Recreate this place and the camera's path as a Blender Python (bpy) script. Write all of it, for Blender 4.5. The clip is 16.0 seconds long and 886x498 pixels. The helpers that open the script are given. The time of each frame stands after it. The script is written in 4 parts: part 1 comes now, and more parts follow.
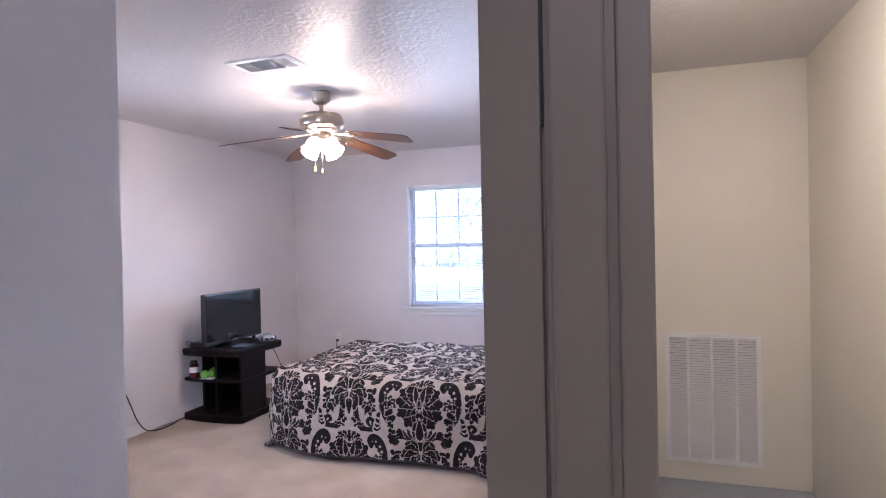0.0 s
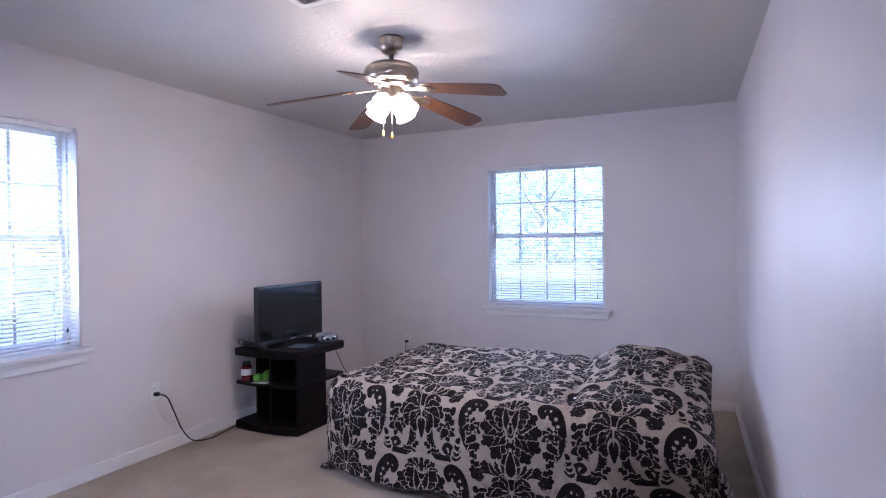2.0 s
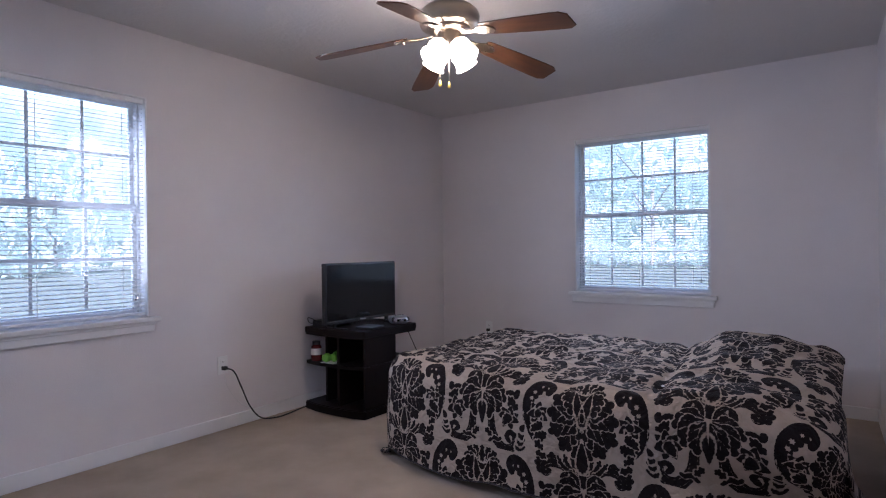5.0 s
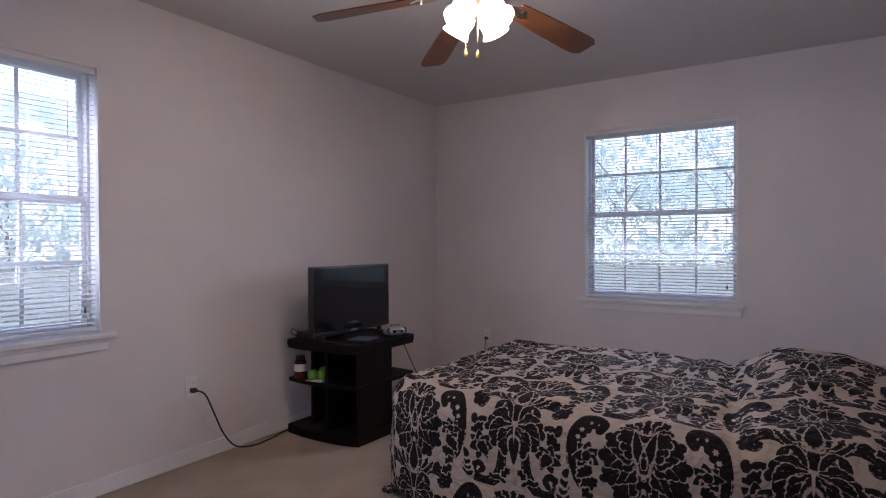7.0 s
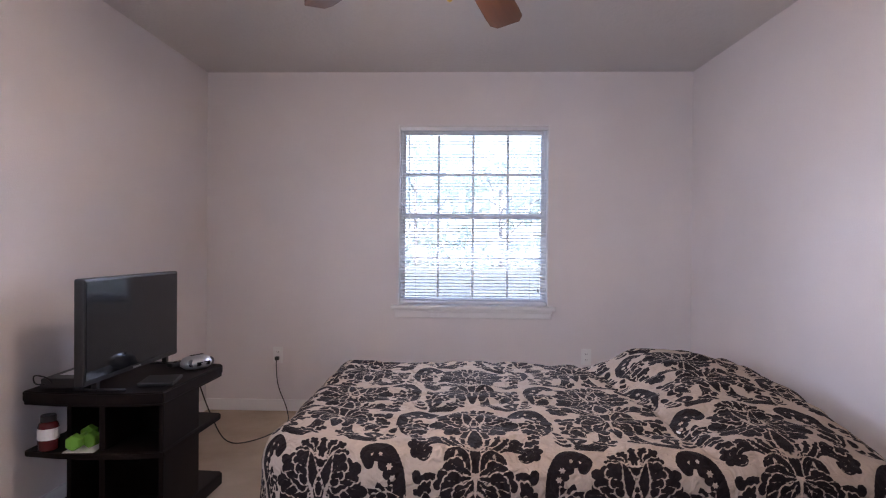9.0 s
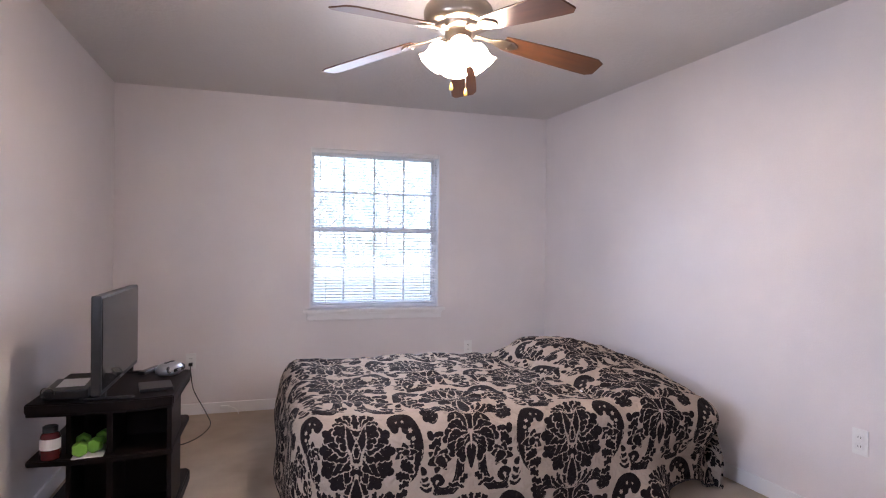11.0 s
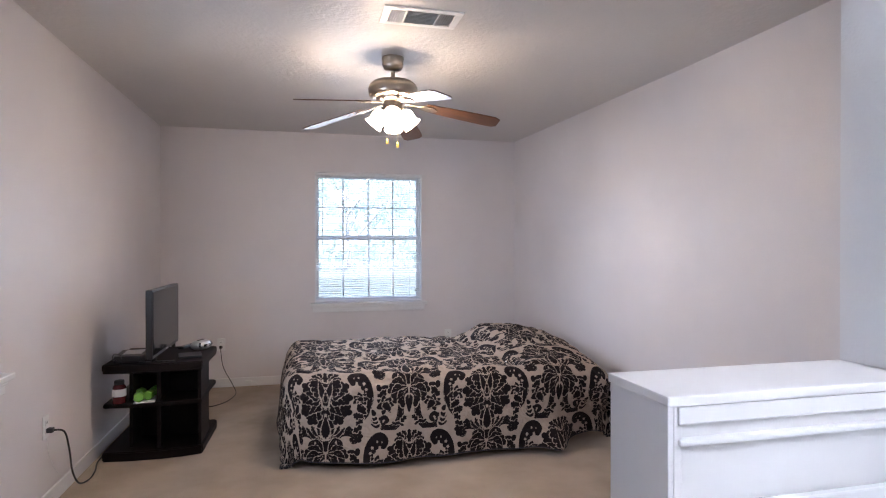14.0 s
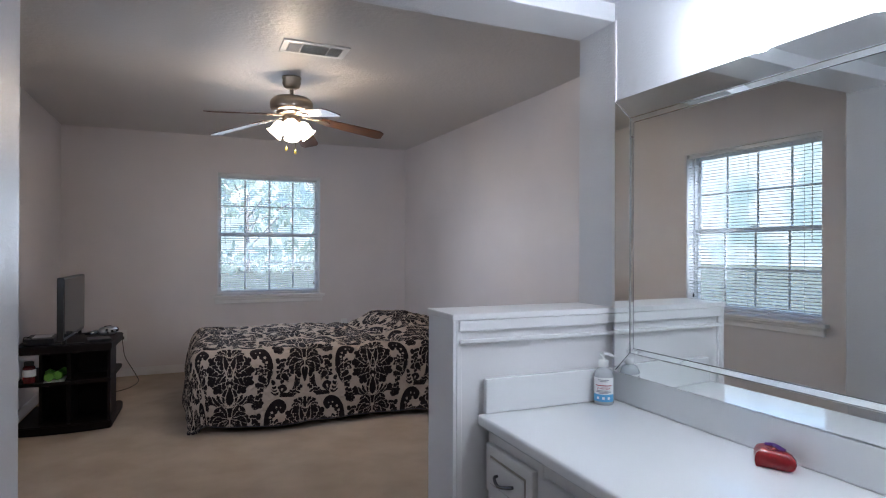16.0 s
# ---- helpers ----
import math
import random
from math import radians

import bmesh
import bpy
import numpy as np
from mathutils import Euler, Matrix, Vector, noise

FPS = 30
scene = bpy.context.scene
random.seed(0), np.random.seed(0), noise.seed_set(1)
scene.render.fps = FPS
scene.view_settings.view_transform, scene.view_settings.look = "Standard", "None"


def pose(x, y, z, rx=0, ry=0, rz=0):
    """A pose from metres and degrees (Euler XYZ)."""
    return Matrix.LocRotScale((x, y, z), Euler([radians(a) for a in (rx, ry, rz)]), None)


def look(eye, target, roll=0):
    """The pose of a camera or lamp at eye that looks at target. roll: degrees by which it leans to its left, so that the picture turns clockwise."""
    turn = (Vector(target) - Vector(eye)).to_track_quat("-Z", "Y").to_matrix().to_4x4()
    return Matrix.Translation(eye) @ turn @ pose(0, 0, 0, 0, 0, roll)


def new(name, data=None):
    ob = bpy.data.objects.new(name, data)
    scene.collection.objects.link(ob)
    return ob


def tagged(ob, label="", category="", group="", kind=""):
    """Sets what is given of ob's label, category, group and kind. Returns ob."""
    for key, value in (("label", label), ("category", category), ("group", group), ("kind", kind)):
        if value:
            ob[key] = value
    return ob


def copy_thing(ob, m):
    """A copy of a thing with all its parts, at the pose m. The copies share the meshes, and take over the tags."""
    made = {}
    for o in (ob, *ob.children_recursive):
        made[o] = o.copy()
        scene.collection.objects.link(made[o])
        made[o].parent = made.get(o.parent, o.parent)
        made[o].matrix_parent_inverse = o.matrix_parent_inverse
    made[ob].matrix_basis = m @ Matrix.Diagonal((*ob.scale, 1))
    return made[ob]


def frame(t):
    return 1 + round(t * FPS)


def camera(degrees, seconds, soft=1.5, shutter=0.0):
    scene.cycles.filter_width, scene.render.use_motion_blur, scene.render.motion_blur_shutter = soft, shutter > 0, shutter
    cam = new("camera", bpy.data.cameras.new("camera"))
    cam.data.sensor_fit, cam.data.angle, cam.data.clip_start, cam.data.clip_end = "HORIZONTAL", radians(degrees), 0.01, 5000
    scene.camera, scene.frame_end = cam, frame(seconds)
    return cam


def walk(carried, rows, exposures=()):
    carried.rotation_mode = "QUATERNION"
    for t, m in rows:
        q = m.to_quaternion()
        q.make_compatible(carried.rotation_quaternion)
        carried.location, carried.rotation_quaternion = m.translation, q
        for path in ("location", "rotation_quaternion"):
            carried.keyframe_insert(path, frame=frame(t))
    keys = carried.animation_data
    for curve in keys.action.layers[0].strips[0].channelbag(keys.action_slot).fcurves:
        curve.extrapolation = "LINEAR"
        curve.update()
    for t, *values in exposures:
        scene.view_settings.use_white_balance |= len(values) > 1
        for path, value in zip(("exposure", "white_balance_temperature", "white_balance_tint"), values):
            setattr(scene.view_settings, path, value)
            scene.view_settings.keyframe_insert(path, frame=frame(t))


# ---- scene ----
cam = camera(75.1, 16.0, soft=1.1)
PATH = [
    (0, (0.527, 0.589, 1.445), (-0.112, 2.484, 1.424), -1.2),
    (0.5, (0.427, 0.666, 1.44), (-0.402, 2.486, 1.423), -0.9),
    (1, (0.309, 0.812, 1.439), (-0.569, 2.609, 1.418), -0.8),
    (1.5, (0.234, 1.084, 1.415), (-0.635, 2.885, 1.388), -0.7),
    (2, (0.129, 1.271, 1.368), (-0.727, 3.078, 1.344), -0.7),
    (2.5, (0.055, 1.399, 1.306), (-0.776, 3.218, 1.28), -0.7),
    (3, (0.083, 1.525, 1.215), (-0.765, 3.336, 1.197), -0.7),
    (3.5, (0.126, 1.605, 1.176), (-0.795, 3.38, 1.158), -0.8),
    (4, (0.154, 1.636, 1.162), (-0.863, 3.359, 1.151), -0.8),
    (4.5, (0.162, 1.643, 1.162), (-0.926, 3.32, 1.155), -0.7),
    (5, (0.158, 1.654, 1.165), (-1.009, 3.279, 1.159), -0.7),
    (5.2, (0.165, 1.663, 1.163), (-1.043, 3.257, 1.161), -0.7),
    (7.3, (-0.4, 2.056, 1.202), (-1.398, 3.789, 1.173), -0.1),
    (7.5, (-0.458, 2.152, 1.189), (-1.351, 3.941, 1.159), 0.0),
    (8, (-0.694, 2.251, 1.168), (-1.32, 4.15, 1.142), -0.0),
    (8.2, (-0.809, 2.253, 1.179), (-1.322, 4.186, 1.15), 0.1),
    (10.3, (-2.02, 1.875, 1.241), (-1.581, 3.826, 1.24), 0.7),
    (10.5, (-2.061, 1.798, 1.282), (-1.581, 3.74, 1.269), 0.8),
    (11, (-2.179, 1.637, 1.294), (-1.573, 3.543, 1.282), 0.7),
    (11.5, (-2.23, 1.559, 1.292), (-1.498, 3.42, 1.274), 0.6),
    (12, (-2.22, 1.529, 1.287), (-1.377, 3.343, 1.267), 0.6),
    (12.5, (-2.138, 1.413, 1.301), (-1.248, 3.204, 1.282), 0.5),
    (13, (-2.013, 1.135, 1.328), (-1.225, 2.973, 1.309), 0.2),
    (13.5, (-1.958, 0.832, 1.326), (-1.373, 2.744, 1.312), 0.0),
    (14, (-1.928, 0.541, 1.334), (-1.452, 2.476, 1.324), 0.0),
    (14.5, (-1.898, 0.277, 1.341), (-1.45, 2.226, 1.341), -0.1),
    (15, (-1.937, 0.072, 1.319), (-1.455, 2.013, 1.322), -0.0),
    (15.5, (-1.968, -0.083, 1.277), (-1.337, 1.815, 1.282), 0.2),
    (16, (-2.003, -0.145, 1.257), (-1.215, 1.694, 1.261), 0.2),
]
EXPOSURES = [(0.0, 4.35, 5450, 27), (1.0, 4.2, 5250, 27), (2.0, 3.75, 5200, 28), (3.5, 3.6, 5350, 28), (5.2, 3.05, 5500, 24), (7.5, 2.9, 6100, 29), (8.2, 3.25, 6150, 29), (10.5, 3.95, 6150, 26), (12.5, 3.85, 6050, 25), (14.5, 3.65, 6100, 18), (16.0, 2.98, 5950, 15)]
walk(cam, [(t, look(eye, target, roll)) for t, eye, target, roll in PATH], EXPOSURES)

# ---- world and lamps ----
W, E, N, TOP = -3.187, 0.275, 6.316, 2.44           # bedroom walls and ceiling
SKY, SUN, WINDOW_LAMP = 0.10, 2.0, 0.78
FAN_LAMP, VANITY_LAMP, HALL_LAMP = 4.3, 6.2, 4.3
world = bpy.data.worlds.new("world")
scene.world = world
world.use_nodes = True
wn = world.node_tree
sky = wn.nodes.new("ShaderNodeTexSky")
sky.sky_type, sky.sun_disc = "NISHITA", False
sky.sun_elevation, sky.sun_rotation = radians(52), radians(160)
wn.links.new(sky.outputs[0], wn.nodes["Background"].inputs[0])
wn.nodes["Background"].inputs[1].default_value = SKY
sun = new("sun", bpy.data.lights.new("sun", "SUN"))
sun.data.energy, sun.data.angle, sun.data.color = SUN, radians(0.5), (1, 0.95, 0.88)
sun.matrix_world = look((0, 0, 0), (-math.sin(radians(160)), -math.cos(radians(160)), -math.tan(radians(52))))

def daylight(name, at, aim, w, h, share=1.0):
    """Skylight that falls in through a window opening, slanting down into the room."""
    lamp = new(name, bpy.data.lights.new(name, "AREA"))
    lamp.data.shape, lamp.data.size, lamp.data.size_y = "RECTANGLE", w, h
    lamp.data.energy, lamp.data.color, lamp.data.spread = WINDOW_LAMP * share, (0.82, 0.91, 1.0), radians(110)
    lamp.matrix_world = look(at, aim)


daylight("daylight_north", (-1.264, N - 0.056, 1.43), (-1.264, N - 1.056, 1.08), 0.95, 0.8)
daylight("daylight_west", (W + 0.057, 2.84, 1.43), (W + 1.057, 3.54, 1.40), 0.95, 0.8, 1.35)

# ---- materials ----


def material(name, color, rough=0.6, metal=0.0, bump=0.0, scale=200.0, vary=0.06, vary_scale=2.5, spec=0.5, detail=4.0, coat=0.0, tint=None, bump_dist=0.002):
    """A painted, cast or woven surface: base colour that drifts at a large and a fine scale, and fine relief."""
    m = bpy.data.materials.new(name)
    m.use_nodes = True
    n, l = m.node_tree.nodes, m.node_tree.links
    b = n["Principled BSDF"]
    b.inputs["Roughness"].default_value, b.inputs["Metallic"].default_value = rough, metal
    b.inputs["Specular IOR Level"].default_value, b.inputs["Coat Weight"].default_value = spec, coat
    geo = n.new("ShaderNodeTexCoord")
    big = n.new("ShaderNodeTexNoise")
    big.inputs["Scale"].default_value, big.inputs["Detail"].default_value = vary_scale, 5
    fine = n.new("ShaderNodeTexNoise")
    fine.inputs["Scale"].default_value, fine.inputs["Detail"].default_value = scale, detail
    l.new(geo.outputs["Object"], big.inputs["Vector"])
    l.new(geo.outputs["Object"], fine.inputs["Vector"])
    mix = n.new("ShaderNodeMix")
    mix.data_type = "RGBA"
    dark = tint or tuple(c * (1 - 2.5 * vary) for c in color)
    mix.inputs[6].default_value, mix.inputs[7].default_value = (*dark, 1), (*(min(1, c * (1 + vary)) for c in color), 1)
    both = n.new("ShaderNodeMath")
    both.operation = "MULTIPLY_ADD"
    both.inputs[1].default_value, both.inputs[2].default_value = 0.3, 0.0
    l.new(fine.outputs[0], both.inputs[0])
    add = n.new("ShaderNodeMath")
    add.operation = "MULTIPLY_ADD"
    add.inputs[1].default_value = 0.9
    l.new(big.outputs[0], add.inputs[0])
    l.new(both.outputs[0], add.inputs[2])
    l.new(add.outputs[0], mix.inputs[0])
    l.new(mix.outputs[2], b.inputs["Base Color"])
    if bump:
        bp = n.new("ShaderNodeBump")
        bp.inputs["Strength"].default_value, bp.inputs["Distance"].default_value = bump, bump_dist
        l.new(fine.outputs[0], bp.inputs["Height"])
        l.new(bp.outputs[0], b.inputs["Normal"])
    return m


def glow(name, color, strength):
    m = material(name, (0.9, 0.9, 0.9), 0.3)
    b = m.node_tree.nodes["Principled BSDF"]
    b.inputs["Emission Color"].default_value, b.inputs["Emission Strength"].default_value = (*color, 1), strength
    return m


def clear(name, color=(1, 1, 1), rough=0.0, ior=1.45):
    m = material(name, color, rough, vary=0.0)
    b = m.node_tree.nodes["Principled BSDF"]
    b.inputs["Transmission Weight"].default_value, b.inputs["IOR"].default_value = 1.0, ior
    return m


def frosted(name, color, rough):
    m = material(name, color, rough, vary=0.01)
    m.node_tree.nodes["Principled BSDF"].inputs["Transmission Weight"].default_value = 0.45
    return m


WALL = material("wall_paint", (0.75, 0.71, 0.71), 0.42, bump=0.35, scale=170, vary=0.06, vary_scale=1.5, bump_dist=0.003)
NOOK = material("nook_paint", (0.77, 0.78, 0.80), 0.38, bump=0.4, scale=130, vary=0.02, vary_scale=1.3, bump_dist=0.003)
# wall paint darkened to stand in for the weak vanity light here
DIM_WALL = material("dim_wall_paint", (0.56, 0.56, 0.58), 0.36, bump=0.4, scale=130, vary=0.03, vary_scale=1.3, bump_dist=0.003)
HALL = material("hall_paint", (0.76, 0.72, 0.62), 0.5, bump=0.25, scale=150, vary=0.03, vary_scale=1.1)
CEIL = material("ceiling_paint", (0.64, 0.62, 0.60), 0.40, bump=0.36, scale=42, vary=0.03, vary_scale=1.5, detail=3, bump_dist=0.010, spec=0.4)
TRIM = material("trim_paint", (0.80, 0.79, 0.79), 0.35, bump=0.08, scale=60, vary=0.02)
# white trim taken down to brown, its shade put into the colour
SHADED_PAINT = material("shaded_paint", (0.29, 0.255, 0.215), 0.4, bump=0.1, scale=60, vary=0.04)
CARPET = material("carpet", (0.62, 0.525, 0.425), 0.95, bump=1.0, scale=420, vary=0.10, vary_scale=3.4, spec=0.1, tint=(0.30, 0.225, 0.15), bump_dist=0.008)
HALL_FLOOR = material("hall_floor", (0.36, 0.38, 0.42), 0.45, bump=0.1, scale=80, vary=0.05)
PLASTIC = material("white_plastic", (0.80, 0.80, 0.79), 0.3, vary=0.01)
VINYL = material("window_vinyl", (0.80, 0.81, 0.83), 0.35, vary=0.02)
SLAT = material("blind_slat", (0.82, 0.82, 0.82), 0.4, vary=0.02)
PANE = clear("window_glass")
ESPRESSO = material("espresso_wood", (0.009, 0.0055, 0.005), 0.5, bump=0.15, scale=90, vary=0.25, vary_scale=6, spec=0.12)
BLACK = material("black_plastic", (0.012, 0.012, 0.013), 0.35, vary=0.1)
SCREEN = material("screen_glass", (0.008, 0.009, 0.011), 0.08, vary=0.05, spec=0.4)
NICKEL = material("brushed_nickel", (0.42, 0.36, 0.29), 0.28, 1.0, bump=0.06, scale=260, vary=0.08)
CHROME = material("dark_chrome", (0.16, 0.16, 0.17), 0.15, 1.0, vary=0.05)
SILVER = material("silver_plastic", (0.45, 0.46, 0.48), 0.3, 0.6, vary=0.05)
CABINET = material("cabinet_paint", (0.64, 0.62, 0.60), 0.35, bump=0.06, scale=50, vary=0.03)
COUNTER = material("cultured_marble", (0.82, 0.83, 0.83), 0.14, vary=0.015, coat=0.3)
MIRROR = material("mirror_silver", (0.86, 0.89, 0.88), 0.01, 1.0, vary=0.0)
SHADE = glow("lit_glass_shade", (1.0, 0.79, 0.54), FAN_LAMP)
BULB = glow("lit_bulb", (0.90, 0.96, 1.0), VANITY_LAMP)
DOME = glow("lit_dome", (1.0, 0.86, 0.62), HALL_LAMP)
# glow of the added fill dome near the entry
FILL_DOME = glow("cool_fill_dome", (1.0, 0.92, 0.88), HALL_LAMP * 0.5)
SHEET = material("white_sheet", (0.72, 0.74, 0.78), 0.9, bump=0.3, scale=300, vary=0.04)
GREEN = material("green_rubber", (0.17, 0.42, 0.05), 0.5, vary=0.08, vary_scale=20)
REDGEL = frosted("red_gel", (0.42, 0.010, 0.016), 0.08)
PURPLE = material("purple_plastic", (0.10, 0.03, 0.25), 0.3)
BLUE = material("blue_print", (0.12, 0.42, 0.72), 0.4)
REDPRINT = material("red_print", (0.45, 0.06, 0.08), 0.4)
GREYPRINT = material("grey_print", (0.25, 0.26, 0.30), 0.5)
YELLOW = material("brass_fob", (0.85, 0.62, 0.12), 0.3, 0.3)
GRASS = material("grass", (0.07, 0.088, 0.07), 0.95, bump=0.5, scale=40, vary=0.3, vary_scale=1)
BARK = material("bark", (0.24, 0.23, 0.22), 0.9, bump=0.6, scale=25, vary=0.2)
LEAF = material("foliage", (0.12, 0.155, 0.13), 0.6, vary=0.15, vary_scale=3)
def thin_leaf(m, color):
    """Lets sunlight glow through the leaves."""
    n, l = m.node_tree.nodes, m.node_tree.links
    through_ = n.new("ShaderNodeBsdfTranslucent")
    through_.inputs[0].default_value = (*color, 1)
    both = n.new("ShaderNodeMixShader")
    both.inputs[0].default_value = 0.7
    l.new(n["Principled BSDF"].outputs[0], both.inputs[1])
    l.new(through_.outputs[0], both.inputs[2])
    l.new(both.outputs[0], n["Material Output"].inputs[0])


thin_leaf(LEAF, (0.84, 0.93, 0.86))
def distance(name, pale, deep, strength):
    """Far woods on a self-lit sheet; daylight and haze are put into its colours."""
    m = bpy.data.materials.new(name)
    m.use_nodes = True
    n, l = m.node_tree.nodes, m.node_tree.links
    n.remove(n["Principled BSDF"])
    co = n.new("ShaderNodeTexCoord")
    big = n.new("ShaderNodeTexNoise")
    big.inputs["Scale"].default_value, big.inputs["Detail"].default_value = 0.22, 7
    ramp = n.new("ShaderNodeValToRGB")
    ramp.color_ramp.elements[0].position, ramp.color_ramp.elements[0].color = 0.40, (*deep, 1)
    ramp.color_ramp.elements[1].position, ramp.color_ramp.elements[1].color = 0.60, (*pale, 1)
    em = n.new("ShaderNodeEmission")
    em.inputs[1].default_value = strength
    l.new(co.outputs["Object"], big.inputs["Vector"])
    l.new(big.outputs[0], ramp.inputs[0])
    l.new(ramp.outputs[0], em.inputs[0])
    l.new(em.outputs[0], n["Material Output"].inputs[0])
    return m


FAR = distance("self_lit_woods", (0.86, 0.97, 1.0), (0.50, 0.70, 0.72), 0.19)


def walnut():
    """Dark walnut laminate with grain along the blade."""
    m = material("walnut_blade", (0.115, 0.048, 0.022), 0.3, vary=0.35, coat=0.15)
    n, l = m.node_tree.nodes, m.node_tree.links
    mp = n.new("ShaderNodeMapping")
    mp.inputs["Scale"].default_value = (0.12, 1, 1)
    l.new(n["Texture Coordinate"].outputs["Object"], mp.inputs["Vector"])
    for x in n:
        if x.type == "TEX_NOISE":
            l.new(mp.outputs[0], x.inputs["Vector"])
            x.inputs["Scale"].default_value = 30 if x.inputs["Scale"].default_value < 10 else 110
    return m


WALNUT = walnut()

# ---- building helpers ----


def finish(bm, name, mat, smooth=False):
    me = bpy.data.meshes.new(name)
    bmesh.ops.recalc_face_normals(bm, faces=bm.faces)
    bm.to_mesh(me)
    bm.free()
    me.materials.append(mat)
    if smooth:
        me.shade_smooth()
    return me


def part(name, bm, mat, parent=None, label="", smooth=False):
    ob = new(name, finish(bm, name, mat, smooth))
    if parent is not None:
        ob.parent = parent
    if label:
        ob["label"] = label
    return ob


def thing(name, label, category, at=(0, 0, 0), rz=0, group="", kind=""):
    ob = new(name)
    ob.empty_display_size = 0.05
    ob.matrix_world = pose(*at, 0, 0, rz)
    return tagged(ob, label, category, group, kind)


def setting(name, bm, mat, label, category):
    return tagged(part(name, bm, mat), label, category, "", "structure")


def box(x0, x1, y0, y1, z0, z1, bevel=0.0, seg=2, bm=None):
    """A box between two corners, its edges rounded."""
    one = bmesh.new()
    bmesh.ops.create_cube(one, size=1)
    for v in one.verts:
        v.co = Vector(((x0 + x1) / 2 + v.co.x * (x1 - x0), (y0 + y1) / 2 + v.co.y * (y1 - y0), (z0 + z1) / 2 + v.co.z * (z1 - z0)))
    if bevel:
        bmesh.ops.bevel(one, geom=list(one.edges), offset=bevel, segments=seg, affect="EDGES", profile=0.6)
    return join(bm, one) if bm else one


def join(bm, other):
    me = bpy.data.meshes.new("joining")
    other.to_mesh(me)
    other.free()
    bm.from_mesh(me)
    bpy.data.meshes.remove(me)
    return bm


def prism(outline, z0, z1, bevel=0.0, seg=2):
    """An upright slab over a plan outline."""
    bm = bmesh.new()
    f = bm.faces.new([bm.verts.new((x, y, z0)) for x, y in outline])
    top = bmesh.ops.extrude_face_region(bm, geom=[f])
    bmesh.ops.translate(bm, verts=[v for v in top["geom"] if isinstance(v, bmesh.types.BMVert)], vec=(0, 0, z1 - z0))
    bmesh.ops.recalc_face_normals(bm, faces=bm.faces)
    if bevel:
        bmesh.ops.bevel(bm, geom=list(bm.edges), offset=bevel, segments=seg, affect="EDGES")
    return bm


def lathe(profile, around=32, m=None, wave=0.0, waves=6):
    """A turned shape from (radius, height) pairs, optionally fluted."""
    bm = bmesh.new()
    rings = []
    n = len(profile)
    for k, (r, z) in enumerate(profile):
        ring = []
        for i in range(around):
            a = 2 * math.pi * i / around
            rr = r * (1 + wave * (k / max(1, n - 1)) ** 2 * math.cos(waves * a))
            ring.append(bm.verts.new((rr * math.cos(a), rr * math.sin(a), z)))
        rings.append(ring)
    for a, b in zip(rings, rings[1:]):
        for i in range(around):
            bm.faces.new((a[i], a[(i + 1) % around], b[(i + 1) % around], b[i]))
    bmesh.ops.remove_doubles(bm, verts=bm.verts, dist=1e-5)
    if m is not None:
        bmesh.ops.transform(bm, matrix=m, verts=bm.verts)
    return bm


def tube(points, radius, around=8, steps=6):
    """A round cord along a smooth line through the points."""
    p = [Vector(q) for q in points]
    line = []
    for i in range(len(p) - 1):
        a, b, c, d = p[max(i - 1, 0)], p[i], p[i + 1], p[min(i + 2, len(p) - 1)]
        for s in range(steps):
            t = s / steps
            line.append(0.5 * (2 * b + (c - a) * t + (2 * a - 5 * b + 4 * c - d) * t * t + (3 * b - a - 3 * c + d) * t ** 3))
    line.append(p[-1])
    bm = bmesh.new()
    rings = []
    for i, q in enumerate(line):
        d = (line[min(i + 1, len(line) - 1)] - line[max(i - 1, 0)]).normalized()
        side = d.cross(Vector((0.3, 0.2, 1))).normalized()
        up = d.cross(side)
        rings.append([bm.verts.new(q + radius * (math.cos(2 * math.pi * k / around) * side + math.sin(2 * math.pi * k / around) * up)) for k in range(around)])
    for a, b in zip(rings, rings[1:]):
        for k in range(around):
            bm.faces.new((a[k], a[(k + 1) % around], b[(k + 1) % around], b[k]))
    bm.faces.new(rings[0]), bm.faces.new(rings[-1])
    return bm


# ---- plan ----
PX0, PX1, PY0, PY1, PTOP = -1.281, -0.668, 1.459, 1.660, 1.061   # half wall beside the vanity
JX, JY = -2.428, 1.68                                # end of the wall opposite the half wall
BEAM, NCEIL = 2.052, 2.115                           # underside of the beam, ceiling of the vanity nook
COLX, END, EBACK = -0.600, 1.12, 0.524              # back of the mirror wall, end and back of the east wall
HX, HY = 1.44, 4.30                                 # hall
NWIN = (-1.800, -0.727, 0.772, 2.066)
WWIN = (2.262, 3.378, 0.782, 2.055)


def east(y):
    """The east wall runs a little out of square."""
    return E + 0.0405 * (N - y) if y > 3.6 else E + 0.11 + 0.0073 * (3.6 - y)


T = 0.16


def holed(axis, place, thick, a0, a1, z0, z1, hole):
    """A wall along x or y with one window opening through it."""
    h0, h1, hz0, hz1 = hole
    bm = bmesh.new()
    for p, q, r, s in ((a0, h0, z0, z1), (h1, a1, z0, z1), (h0, h1, z0, hz0), (h0, h1, hz1, z1)):
        lo, hi = sorted((place, place + thick))
        box(*((p, q, lo, hi) if axis == "x" else (lo, hi, p, q)), r, s, bm=bm)
    bmesh.ops.remove_doubles(bm, verts=bm.verts, dist=1e-5)
    return bm


